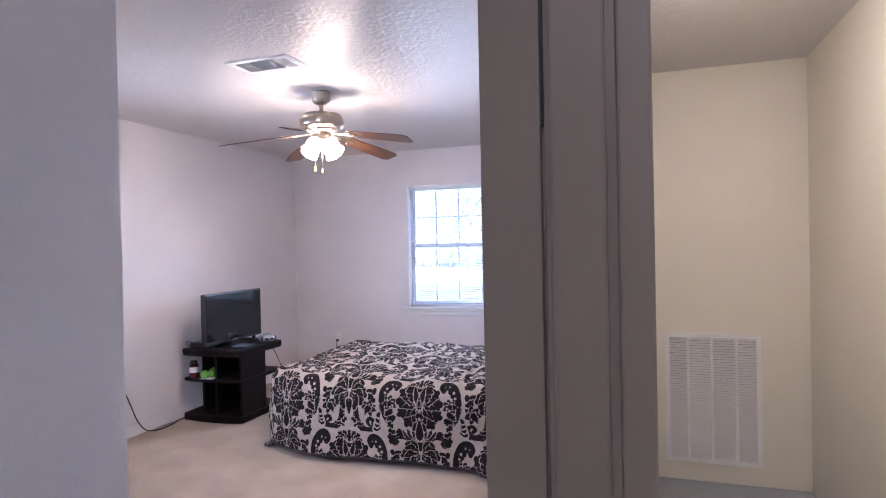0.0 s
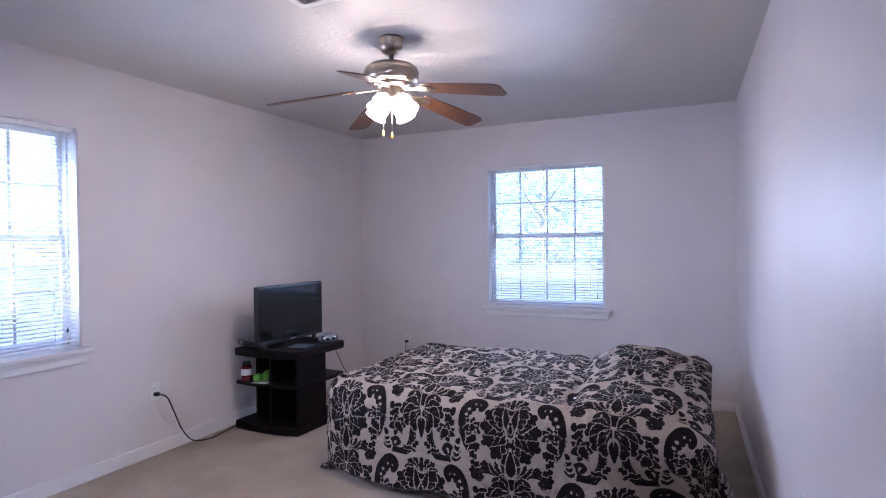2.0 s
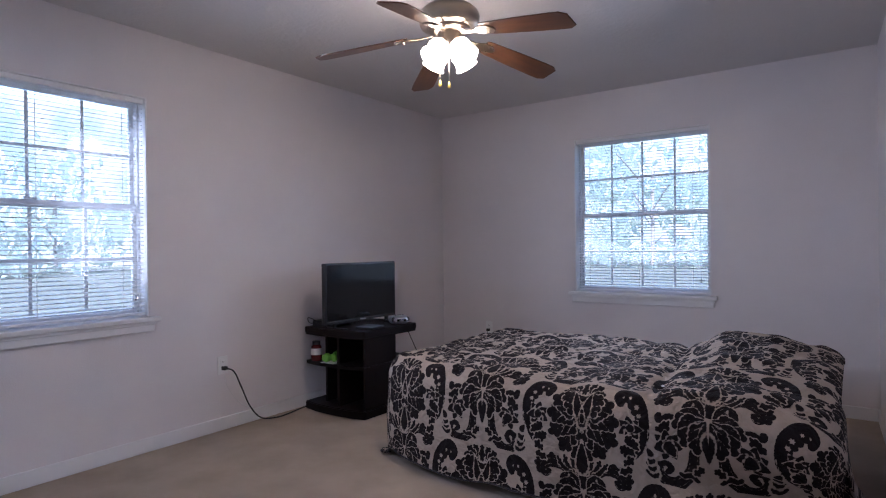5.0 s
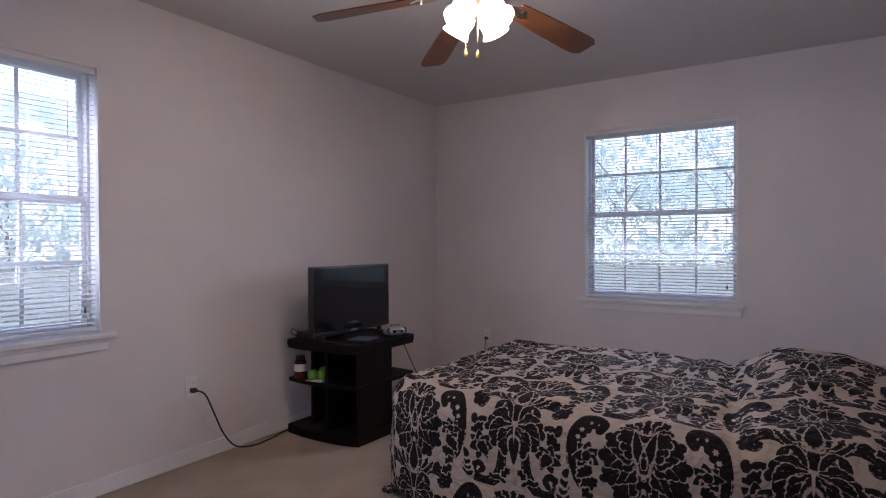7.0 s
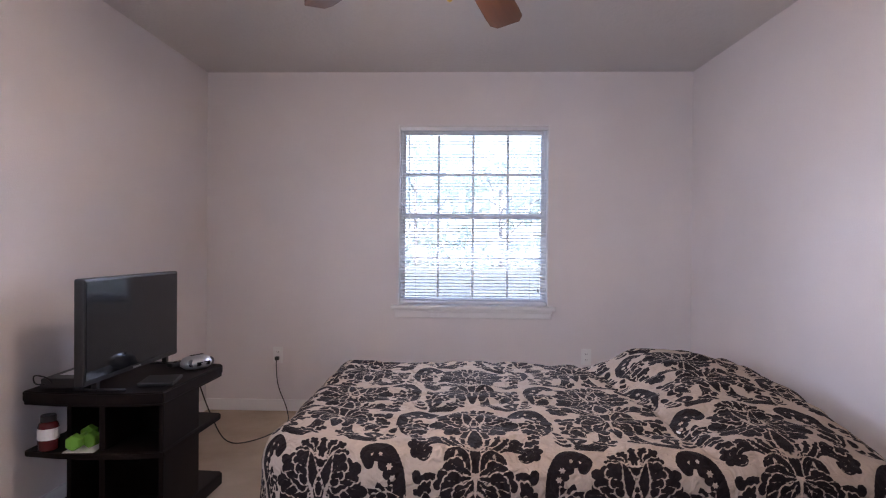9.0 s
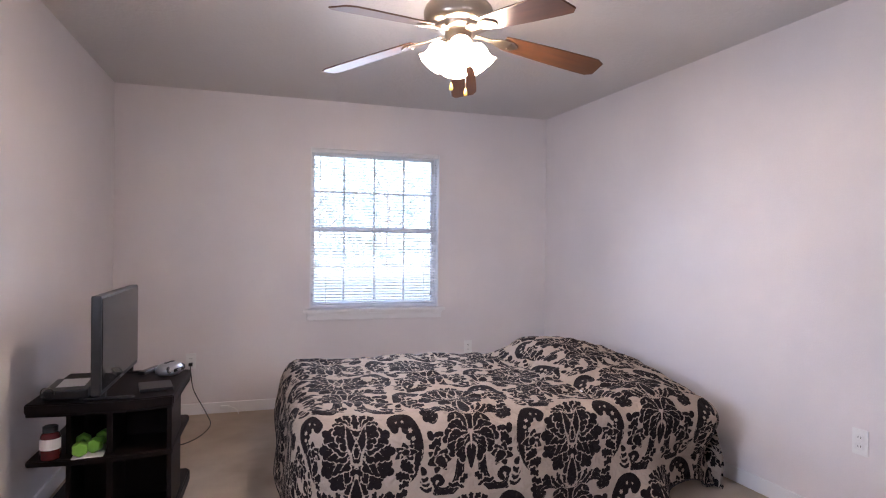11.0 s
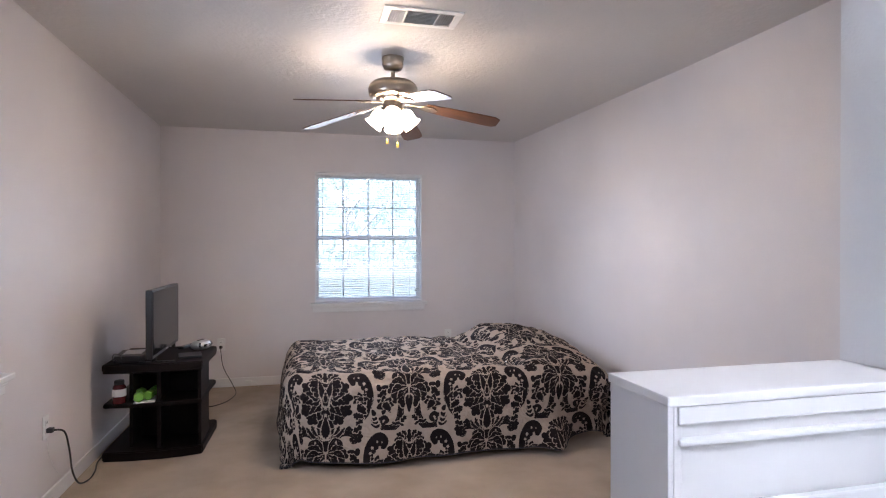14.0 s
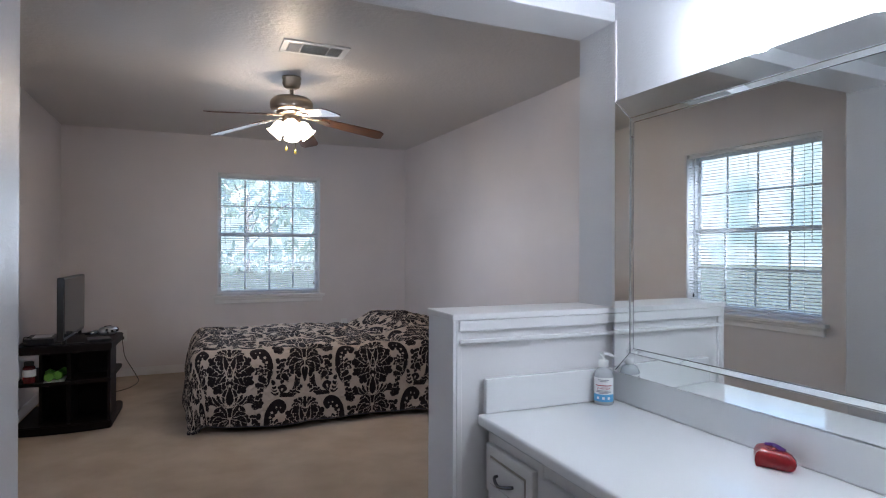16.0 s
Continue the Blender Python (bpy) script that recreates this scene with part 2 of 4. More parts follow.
setting("floor", box(W - T, EBACK, -1.3, N + T, -0.08, 0), CARPET, "beige cut-pile carpet, worn and stained", "floor")
setting("hall_floor", box(EBACK, HX + 0.1, -1.3, HY + 0.1, -0.08, -0.004), HALL_FLOOR, "grey vinyl floor of the hall", "floor")
setting("wall_north", holed("x", N, T, W - T, EBACK, 0, TOP, NWIN), WALL, "matt off-white painted wall with a window opening", "wall")
setting("wall_west", holed("y", W, -T, PY0, N, 0, TOP, WWIN), WALL, "matt off-white painted wall with a window opening", "wall")
setting("wall_east", prism([(east(END + 0.012), END + 0.012), (EBACK, END + 0.012), (EBACK, N), (E, N), (east(3.6), 3.6)], 0, TOP), WALL, "off-white painted wall with light orange-peel texture", "wall")
setting("wall_stub", box(W, JX, PY0, JY, 0, TOP, 0.006), DIM_WALL, "painted wall end with orange-peel texture, dim light put into its grey", "wall")
setting("wall_nook_west", box(JX - 0.12, JX, -1.2, PY0, 0, NCEIL), DIM_WALL, "painted wall of the vanity nook, dim light put into its grey", "wall")
setting("wall_nook_east", prism([(PX1, -1.2), (COLX, -1.2), (COLX, 1.613), (-0.655, PY1), (PX1, PY1)], 0, TOP), NOOK, "white painted wall that carries the mirror", "wall")
setting("wall_south", box(JX - 0.12, HX + 0.1, -1.3, -1.2, 0, TOP), WALL, "plain off-white wall", "wall")
setting("wall_hall_north", box(EBACK, HX + 0.1, HY, HY + 0.1, 0, TOP), HALL, "cream painted hall wall with a return grille", "wall")
setting("wall_hall_east", box(HX, HX + 0.1, -1.2, HY, 0, TOP), HALL, "cream painted hall wall", "wall")
setting("beam", box(JX, PX1, PY0, PY1, BEAM, TOP, 0.004), NOOK, "white painted beam over the nook opening", "beam")
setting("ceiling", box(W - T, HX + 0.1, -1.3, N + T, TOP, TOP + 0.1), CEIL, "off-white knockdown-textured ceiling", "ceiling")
setting("ceiling_nook", box(JX, PX1, -1.2, PY0, NCEIL, NCEIL + 0.05), NOOK, "lowered white ceiling of the vanity nook", "ceiling")

# ---- windows and blinds ----


def window_unit(name, at, rz, w, h):
    """A white double-hung window with a grid of bars, its reveal, sill and apron; x runs along the wall, y out of doors."""
    win = thing(name, "white double-hung window with grid bars and a moulded sill", "window", at, rz, kind="structure")
    f = bmesh.new()
    for x0, x1, z0, z1 in ((0, 0.02, 0, h), (w - 0.02, w, 0, h), (0.02, w - 0.02, h - 0.02, h), (0.02, w - 0.02, 0, 0.02)):
        box(x0, x1, 0.085, 0.155, z0, z1, 0.004, bm=f)
    part("window_frame", f, VINYL, win)
    lin = bmesh.new()
    for x0, x1, z0, z1 in ((0.0005, 0.008, 0.004, h - 0.004), (w - 0.008, w - 0.0005, 0.004, h - 0.004), (0.0005, w - 0.0005, h - 0.008, h - 0.0005)):
        box(x0, x1, 0.002, 0.084, z0, z1, bm=lin)
    part("reveal", lin, TRIM, win, "white painted window reveal")
    mid = h * 0.5
    for z0, z1, y in ((mid - 0.018, h - 0.02, 0.125), (0.02, mid + 0.018, 0.1)):
        s = bmesh.new()
        for x0, x1, a, b in ((0.02, 0.042, z0, z1), (w - 0.042, w - 0.02, z0, z1), (0.042, w - 0.042, z1 - 0.03, z1), (0.042, w - 0.042, z0, z0 + 0.03)):
            box(x0, x1, y, y + 0.024, a, b, 0.003, bm=s)
        sash = part("sash", s, VINYL, win)
        glass = part("pane", box(0.041, w - 0.041, y + 0.010, y + 0.014, z0 + 0.033, z1 - 0.033), PANE, sash, "clear window pane")
        glass.visible_shadow = False
        for i in range(1, 4):
            x = 0.03 + (w - 0.06) * i / 4
            part("grid_bar", box(x - 0.008, x + 0.008, y + 0.002, y + 0.009, z0 + 0.035, z1 - 0.035, 0.002), VINYL, sash)
        zc = (z0 + z1) / 2
        part("grid_bar", box(0.042, w - 0.042, y + 0.001, y + 0.0085, zc - 0.008, zc + 0.008, 0.002), VINYL, sash)
    part("sash_lock", box(w / 2 - 0.03, w / 2 + 0.03, 0.085, 0.099, mid + 0.021, mid + 0.032, 0.003), VINYL, win)
    part("sill", box(-0.045, w + 0.045, -0.05, 0.085, -0.025, 0.003, 0.007, 3), TRIM, win, "white painted sill board with rounded nose")
    ap = box(-0.02, w + 0.02, -0.022, -0.001, -0.085, -0.025, 0.006, 3)
    box(-0.024, w + 0.024, -0.03, -0.001, -0.045, -0.0255, 0.006, 3, bm=ap)
    part("apron", ap, TRIM, win, "moulded apron under the sill")
    return win


def blind(at, rz, w, h, wand_left):
    """A lowered one-inch blind with open slats."""
    b = thing("window_blind", "white one-inch mini blind, lowered with slats open", "blind", at, rz, "mini blinds")
    part("head_rail", box(0.01, w - 0.01, 0.02, 0.048, h - 0.036, h - 0.009, 0.002), SLAT, b)
    for x in (0.06, w * 0.5, w - 0.06):
        part("bracket", box(x - 0.008, x + 0.008, 0.016, 0.0195, h - 0.038, h - 0.02, 0.001), SLAT, b)
    part("bottom_rail", box(0.012, w - 0.012, 0.022, 0.046, 0.012, 0.028, 0.004), SLAT, b)
    s = bmesh.new()
    prof = [(-0.0125, 0.0), (-0.006, 0.0016), (0, 0.0021), (0.006, 0.0016), (0.0125, 0.0)]
    tilt = radians(13)
    ring = [(y * math.cos(tilt) - z * math.sin(tilt), y * math.sin(tilt) + z * math.cos(tilt)) for y, z in prof]
    low = [[s.verts.new((x, y, z + dz)) for x in (0.014, w - 0.014)] for y, z in ring for dz in (0,)]
    up = [[s.verts.new((x, y, z + 0.0007)) for x in (0.014, w - 0.014)] for y, z in ring]
    for rows in (low, up):
        for p, q in zip(rows, rows[1:]):
            s.faces.new((p[0], p[1], q[1], q[0]))
    for k in (0, -1):
        s.faces.new((low[k][0], low[k][1], up[k][1], up[k][0]))
    me = finish(s, "slat", SLAT)
    n = int((h - 0.085) / 0.0228)
    for i in range(n):
        ob = new("slat", me)
        ob.parent = b
        ob.matrix_local = pose(0, 0.034, 0.045 + i * (h - 0.09) / (n - 1), random.uniform(-1.2, 1.2), 0, random.uniform(-0.05, 0.05))
    for x in (w * 0.12, w * 0.5, w * 0.88):
        part("ladder_cord", box(x - 0.0012, x + 0.0012, 0.0195, 0.0212, 0.02, h - 0.03), SLAT, b)
    x = 0.075 if wand_left else w - 0.075
    part("tilt_wand", tube([(x, 0.012, h - 0.03), (x, 0.010, h * 0.8), (x + 0.003, 0.012, h * 0.42)], 0.0035), SLAT, b, "clear plastic tilt wand")
    x = w - 0.075 if wand_left else 0.075
    part("pull_cord", tube([(x, 0.013, h - 0.03), (x, 0.011, h * 0.5), (x + 0.004, 0.011, 0.13)], 0.0012, 5), SLAT, b)
    part("cord_tassel", lathe([(0.0, 0.03), (0.003, 0.028), (0.006, 0.008), (0.006, 0.0), (0, 0)], 10, Matrix.Translation((x + 0.004, 0.011, 0.1))), CHROME, b, "small dark cord tassel")
    return b


nw, nh = NWIN[1] - NWIN[0], NWIN[3] - NWIN[2]
ww, wh = WWIN[1] - WWIN[0], WWIN[3] - WWIN[2]
window_unit("window_1", (NWIN[0], N, NWIN[2]), 0, nw, nh)
window_unit("window_2", (W, WWIN[0], WWIN[2]), 90, ww, wh)
blind((NWIN[0], N, NWIN[2]), 0, nw, nh, True)
blind((W, WWIN[0], WWIN[2]), 90, ww, wh, True)

# ---- baseboards and door casing ----


def baseboard(x0, x1, y0, y1):
    bm = box(x0, x1, y0, y1, 0.002, 0.085, 0.004)
    setting("baseboard", bm, TRIM, "white painted baseboard", "baseboard")


baseboard(W, E - 0.013, N - 0.013, N)
baseboard(W, W + 0.013, JY, N - 0.013)
setting("baseboard", prism([(east(END + 0.05) - 0.013, END + 0.05), (east(END + 0.05) - 0.0002, END + 0.05), (east(3.6) - 0.0002, 3.6), (E - 0.0002, N - 0.013), (E - 0.013, N - 0.013), (east(3.6) - 0.013, 3.6)], 0.002, 0.085, 0.003), TRIM, "white painted baseboard", "baseboard")
baseboard(W + 0.013, JX, JY, JY + 0.013)
baseboard(COLX, COLX + 0.013, -1.2, 1.6)

# casing colour holds the shade of the hall side
casing = thing("door_1", "painted door casing at the wall end, shade put into its taupe", "door casing", (0, END, 0), kind="structure")
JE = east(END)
part("jamb", box(JE - 0.015, JE + 0.042, -0.004, 0.012, 0, TOP, 0.002), SHADED_PAINT, casing)
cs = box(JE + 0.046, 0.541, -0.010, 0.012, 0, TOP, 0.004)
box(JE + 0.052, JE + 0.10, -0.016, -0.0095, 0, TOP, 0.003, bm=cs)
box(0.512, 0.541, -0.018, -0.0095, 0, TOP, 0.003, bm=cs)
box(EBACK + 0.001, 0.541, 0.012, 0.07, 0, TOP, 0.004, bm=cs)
part("casing", cs, SHADED_PAINT, casing)
part("hinge_slot", box(JE + 0.0422, JE + 0.0458, 0.004, 0.012, 0, TOP), SHADED_PAINT, casing)
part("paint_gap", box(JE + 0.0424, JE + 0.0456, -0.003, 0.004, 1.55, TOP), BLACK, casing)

# ---- half wall ----
half = thing("half_wall", "white painted half wall with a cap and panel moulding", "half wall", (0, 0, 0), kind="structure")
part("wall_core", box(PX0 + 0.012, PX1, PY0 + 0.01, PY1, 0, PTOP - 0.02), TRIM, half)
part("end_board", box(PX0, PX0 + 0.0118, PY0, PY1, 0, PTOP - 0.002, 0.002), TRIM, half)
part("cap", box(PX0 - 0.004, PX1, PY0 - 0.006, PY1 + 0.004, PTOP - 0.0198, PTOP, 0.004), TRIM, half, "smooth white painted cap board")
mo = box(PX0 + 0.02, PX1, PY0 - 0.004, PY0 + 0.0098, PTOP - 0.055, PTOP - 0.0205, 0.004)
box(PX0 + 0.02, PX1, PY0 - 0.010, PY0 + 0.0098, PTOP - 0.092, PTOP - 0.080, 0.004, bm=mo)
part("moulding", mo, TRIM, half)
part("corner_board", box(PX0 + 0.0125, PX0 + 0.03, PY0, PY0 + 0.0098, 0, PTOP - 0.0205, 0.002), TRIM, half)
setting("trim", box(PX1 - 0.008, PX1 - 0.0005, PY0 - 0.012, PY0 + 0.004, PTOP + 0.002, BEAM, 0.002), TRIM, "slim white corner strip beside the mirror", "trim")

# ---- bed ----
BX0, BX1, BY0, BY1, BZ, BR = -1.915, -0.005, 4.105, 5.345, 0.566, 0.125


def smooth(a, b, x):
    t = np.clip((x - a) / (b - a), 0, 1)
    return t * t * (3 - 2 * t)


def ripple(x, y, seed, scale):
    """Soft uneven noise made of a few waves."""
    r = np.random.RandomState(seed)
    out = np.zeros_like(x)
    for k in range(7):
        fx, fy = r.normal(0, 1, 2) * scale
        out += np.sin(fx * x + fy * y + r.uniform(0, 6.28)) / 7 ** 0.5
    return out


COLUMN, REPEAT = 0.496, 0.75                        # spacing of the printed columns, height of one repeat


def motif(px, py):
    """How deep a point lies inside the dark print of one column, in metres; mirrored about its axis, the large flower at the origin."""
    px = np.abs(px)
    best = np.full_like(px, -1.0)

    def over(d, gap=0.0042):
        """Lays a shape on those before it, with a pale outline round it."""
        d = d + 0.0019
        np.minimum(best, -(d + gap), out=best)
        np.maximum(best, d, out=best)

    def cut(d):
        np.minimum(best, d, out=best)

    def disc(cx, cy, r):
        return r - np.hypot(px - cx, py - cy)

    def drop(cx, cy, rx, ry, turn):
        """A petal, blunt at its far end."""
        c, s = math.cos(turn), math.sin(turn)
        a, b = (px - cx) * c + (py - cy) * s, -(px - cx) * s + (py - cy) * c
        return (1 - np.hypot(a / (rx * (1 - 0.45 * np.clip(b / ry, -1, 1))), b / ry)) * rx * 0.8

    def leaf(x0, y0, x1, y1, wide, bow=0.0, lobes=3, rib=True):
        """A lobed leaf between two points, with a pale midrib and side veins."""
        length = math.hypot(x1 - x0, y1 - y0)
        c, s = (x1 - x0) / length, (y1 - y0) / length
        a, b = (px - x0) * c + (py - y0) * s, -(px - x0) * s + (py - y0) * c
        f = np.clip(a / length, 0, 1)
        b = b - bow * 4 * f * (1 - f) * length
        body = np.minimum(wide * 0.62 * np.sin(np.pi * (f * 0.88 + 0.06)) - np.abs(b), np.minimum(a, length - a))
        for k in range(lobes):
            g = 0.34 + 0.52 * k / max(1, lobes - 1)
            w = wide * (0.60 + 0.16 * math.sin(math.pi * g))
            body = np.maximum(body, wide * (0.42 - 0.04 * k) - np.hypot(a - g * length, np.abs(b) - w * 0.9))
        body = np.maximum(body, wide * 0.40 - np.hypot(a - length * 0.98, b))
        if rib:
            body = np.minimum(body, np.where((a > 0.10 * length) & (a < 0.84 * length), np.abs(b) - 0.0040 * (1.25 - f), 1))
            for k in range(2):
                g = 0.22 + 0.28 * k
                vein = np.abs(np.abs(b) - (a - g * length) * 0.85) * 0.76 - 0.0030
                body = np.minimum(body, np.where((a > g * length) & (np.abs(b) < wide * 0.85), vein, 1))
        return body

    def trail(points, widths, steps=5):
        """A band along a smooth line; also the distance from its spine."""
        p = [Vector((*q, 0)) for q in points]
        line = []
        for i in range(len(p) - 1):
            a, b, c, d = p[max(i - 1, 0)], p[i], p[i + 1], p[min(i + 2, len(p) - 1)]
            for k in range(steps):
                t = k / steps
                q = 0.5 * (2 * b + (c - a) * t + (2 * a - 5 * b + 4 * c - d) * t * t + (3 * b - a - 3 * c + d) * t ** 3)
                line.append((q.x, q.y, widths[i] + (widths[i + 1] - widths[i]) * t))
        line.append((p[-1].x, p[-1].y, widths[-1]))
        depth, spine = np.full_like(px, -1.0), np.full_like(px, 1.0)
        for (x0, y0, w0), (x1, y1, w1) in zip(line, line[1:]):
            dx, dy = x1 - x0, y1 - y0
            f = np.clip(((px - x0) * dx + (py - y0) * dy) / (dx * dx + dy * dy + 1e-12), 0, 1)
            far = np.hypot(px - x0 - f * dx, py - y0 - f * dy)
            depth, spine = np.maximum(depth, w0 + (w1 - w0) * f - far), np.minimum(spine, far)
        return depth, spine

    def rosette(cx, cy, r, petals, turn, sweep=2 * math.pi):
        for k in range(petals):
            t = turn + sweep * k / petals
            over(drop(cx + r * 0.72 * math.cos(t), cy + r * 0.72 * math.sin(t), r * 0.34, r * 0.46, t - math.pi / 2), 0.003)
        over(disc(cx, cy, r * 0.36), 0.003)

    # two long bands that leave the fountain, part round the crown below and curl outwards
    band, spine = trail([(0.046, -0.385), (0.050, -0.450), (0.062, -0.515), (0.098, -0.563), (0.142, -0.572), (0.178, -0.545), (0.176, -0.508), (0.150, -0.496), (0.134, -0.516), (0.146, -0.533)],
                        [0.014, 0.017, 0.020, 0.022, 0.020, 0.017, 0.013, 0.011, 0.010, 0.010])
    over(np.minimum(band, np.abs(spine - 0.0125) - 0.0022))
    for k in range(4):
        over(drop(0.208 + 0.003 * k, -0.548 + 0.027 * k, 0.013 - 0.001 * k, 0.024 - 0.003 * k, -1.15 + 0.22 * k))
    # tendrils beside the crown
    over(trail([(0.040, -0.548), (0.062, -0.530), (0.086, -0.538), (0.100, -0.530)], [0.006, 0.009, 0.007, 0.004])[0])
    over(leaf(0.052, -0.525, 0.022, -0.498, 0.012, 0, 2, False))
    # nodding flower on a curled stem, between band and frame
    over(trail([(0.112, -0.400), (0.100, -0.365), (0.118, -0.330), (0.150, -0.318), (0.178, -0.330), (0.184, -0.312)], [0.007, 0.010, 0.012, 0.011, 0.010, 0.012])[0])
    over(leaf(0.140, -0.335, 0.186, -0.372, 0.017, -0.10, 3, False))
    over(leaf(0.110, -0.375, 0.088, -0.398, 0.013, 0, 2, False))
    rosette(0.146, -0.425, 0.046, 7, 0.5)
    over(drop(0.135, -0.440, 0.017, 0.026, 2.5), 0.003)
    # frame beside the flower, with pale stars, a small rosette and leaves
    frame_, spine = trail([(0.160, 0.085), (0.146, 0.112), (0.170, 0.136), (0.210, 0.126), (0.242, 0.082), (0.258, 0.020), (0.256, -0.045), (0.236, -0.100), (0.205, -0.135)],
                          [0.015, 0.016, 0.018, 0.023, 0.024, 0.021, 0.018, 0.014, 0.008])
    for k in range(7):
        t = k / 6
        frame_ = np.maximum(frame_, disc(0.186 + 0.076 * math.sin(t * 1.5), 0.105 - 0.135 * t, 0.014))
    over(frame_)
    cut(np.abs(spine - 0.016) - 0.0018 + 0.03 * (py > 0.0))
    for sx, sy, r in ((0.196, 0.112, 0.0065), (0.226, 0.080, 0.0085), (0.238, 0.050, 0.0085)):
        cut(np.hypot(px - sx, py - sy) - r * (1 + 0.30 * np.cos(6 * np.arctan2(py - sy, px - sx))))
    rosette(0.204, -0.012, 0.040, 7, 0.9)
    over(leaf(0.236, -0.095, 0.190, -0.050, 0.019, 0.06, 3, False))
    over(leaf(0.222, -0.122, 0.168, -0.098, 0.019, 0.06, 3, False))
    over(leaf(0.215, -0.130, 0.182, -0.158, 0.014, 0.0, 2, False))
    # plumes that roll outwards from the fountain
    plume, spine = trail([(0.062, -0.235), (0.092, -0.205), (0.130, -0.196), (0.166, -0.212), (0.178, -0.240), (0.160, -0.256), (0.148, -0.240)], [0.010, 0.018, 0.022, 0.022, 0.019, 0.015, 0.010])
    for k in range(6):
        t = 2.2 - 0.55 * k
        plume = np.maximum(plume, disc(0.140 + 0.062 * math.cos(t), -0.226 + 0.046 * math.sin(t), 0.013))
    over(np.minimum(plume, np.abs(spine - 0.010) - 0.0022))
    over(leaf(0.160, -0.196, 0.206, -0.172, 0.014, 0.0, 2, False))
    for x1, y1, w in ((0.040, -0.165, 0.011), (0.078, -0.168, 0.011), (0.108, -0.176, 0.010)):
        over(leaf(0.016, -0.250, x1, y1, w, -0.10, 2, False))
    # fountain: a stem between two arches, and leaves that hang from it
    over(drop(0, -0.262, 0.015, 0.058, 0))
    arch, spine = trail([(0.030, -0.345), (0.030, -0.285), (0.052, -0.250), (0.082, -0.262), (0.088, -0.305)], [0.010, 0.012, 0.015, 0.014, 0.010])
    over(np.minimum(arch, np.abs(spine - 0.0065) - 0.0020))
    over(drop(0.060, -0.308, 0.009, 0.036, 0), 0.003)
    over(leaf(0.006, -0.318, 0.118, -0.345, 0.036, 0.16, 4, True))
    over(leaf(0.006, -0.322, 0.086, -0.408, 0.038, 0.20, 4, True))
    over(leaf(0.004, -0.325, 0.040, -0.440, 0.032, 0.12, 4, True))
    over(drop(0, -0.425, 0.018, 0.045, math.pi))
    cut(np.where((py < -0.312) & (py > -0.415), px - 0.0065 * (py + 0.415) / 0.10, 1))
    # crown over the flower
    over(drop(0, 0.098, 0.024, 0.034, math.pi))
    for x1, y1, w in ((0.088, 0.112, 0.014), (0.074, 0.140, 0.013), (0.042, 0.152, 0.012), (0.0, 0.160, 0.011)):
        over(leaf(0.006, 0.098, x1, y1, w, 0.10 if x1 else 0.0, 2, False), 0.004)
    # the large flower: broad cut leaves round a bright heart, and a tail
    over(leaf(0.004, -0.06, 0.036, -0.166, 0.029, 0.0, 3))
    over(leaf(0.006, -0.03, 0.088, -0.140, 0.042, 0.05, 3))
    over(leaf(0.008, -0.02, 0.138, -0.082, 0.044, 0.06, 4))
    over(leaf(0.010, 0.0, 0.144, 0.000, 0.042, 0.06, 4))
    over(leaf(0.010, 0.005, 0.122, 0.068, 0.042, 0.05, 4))
    over(leaf(0.008, 0.010, 0.072, 0.096, 0.034, -0.04, 3))
    over(drop(0.022, 0.050, 0.013, 0.046, -0.25))
    over(drop(0, -0.170, 0.020, 0.055, 0))
    over(drop(0, 0.0, 0.013, 0.036, 0))
    cut(np.abs(np.hypot(px / 0.42, py) - 0.028) - 0.0045 + 0.02 * (np.abs(py) > 0.026))
    ragged = 0.0013 * np.sin(px * 205 + 3 * np.sin(py * 90)) * np.sin(py * 195 + 3 * np.sin(px * 83))
    return best + ragged


def damask(x, y):
    """A half-drop repeat of the motif; each point also sees what reaches over from the next column."""
    col = np.floor(x / COLUMN + 0.5)
    px = x - col * COLUMN
    lift = 0.5 * REPEAT * (np.abs(col) % 2)

    def wrapped(v):
        return (v + 0.585) % REPEAT - 0.585

    return np.maximum(motif(px, wrapped(y + lift)), motif(COLUMN - np.abs(px), wrapped(y + lift + 0.5 * REPEAT)))


BLACKCLOTH = material("dark_cotton", (0.03, 0.025, 0.028), 0.85, bump=0.3, scale=300, vary=0.1)


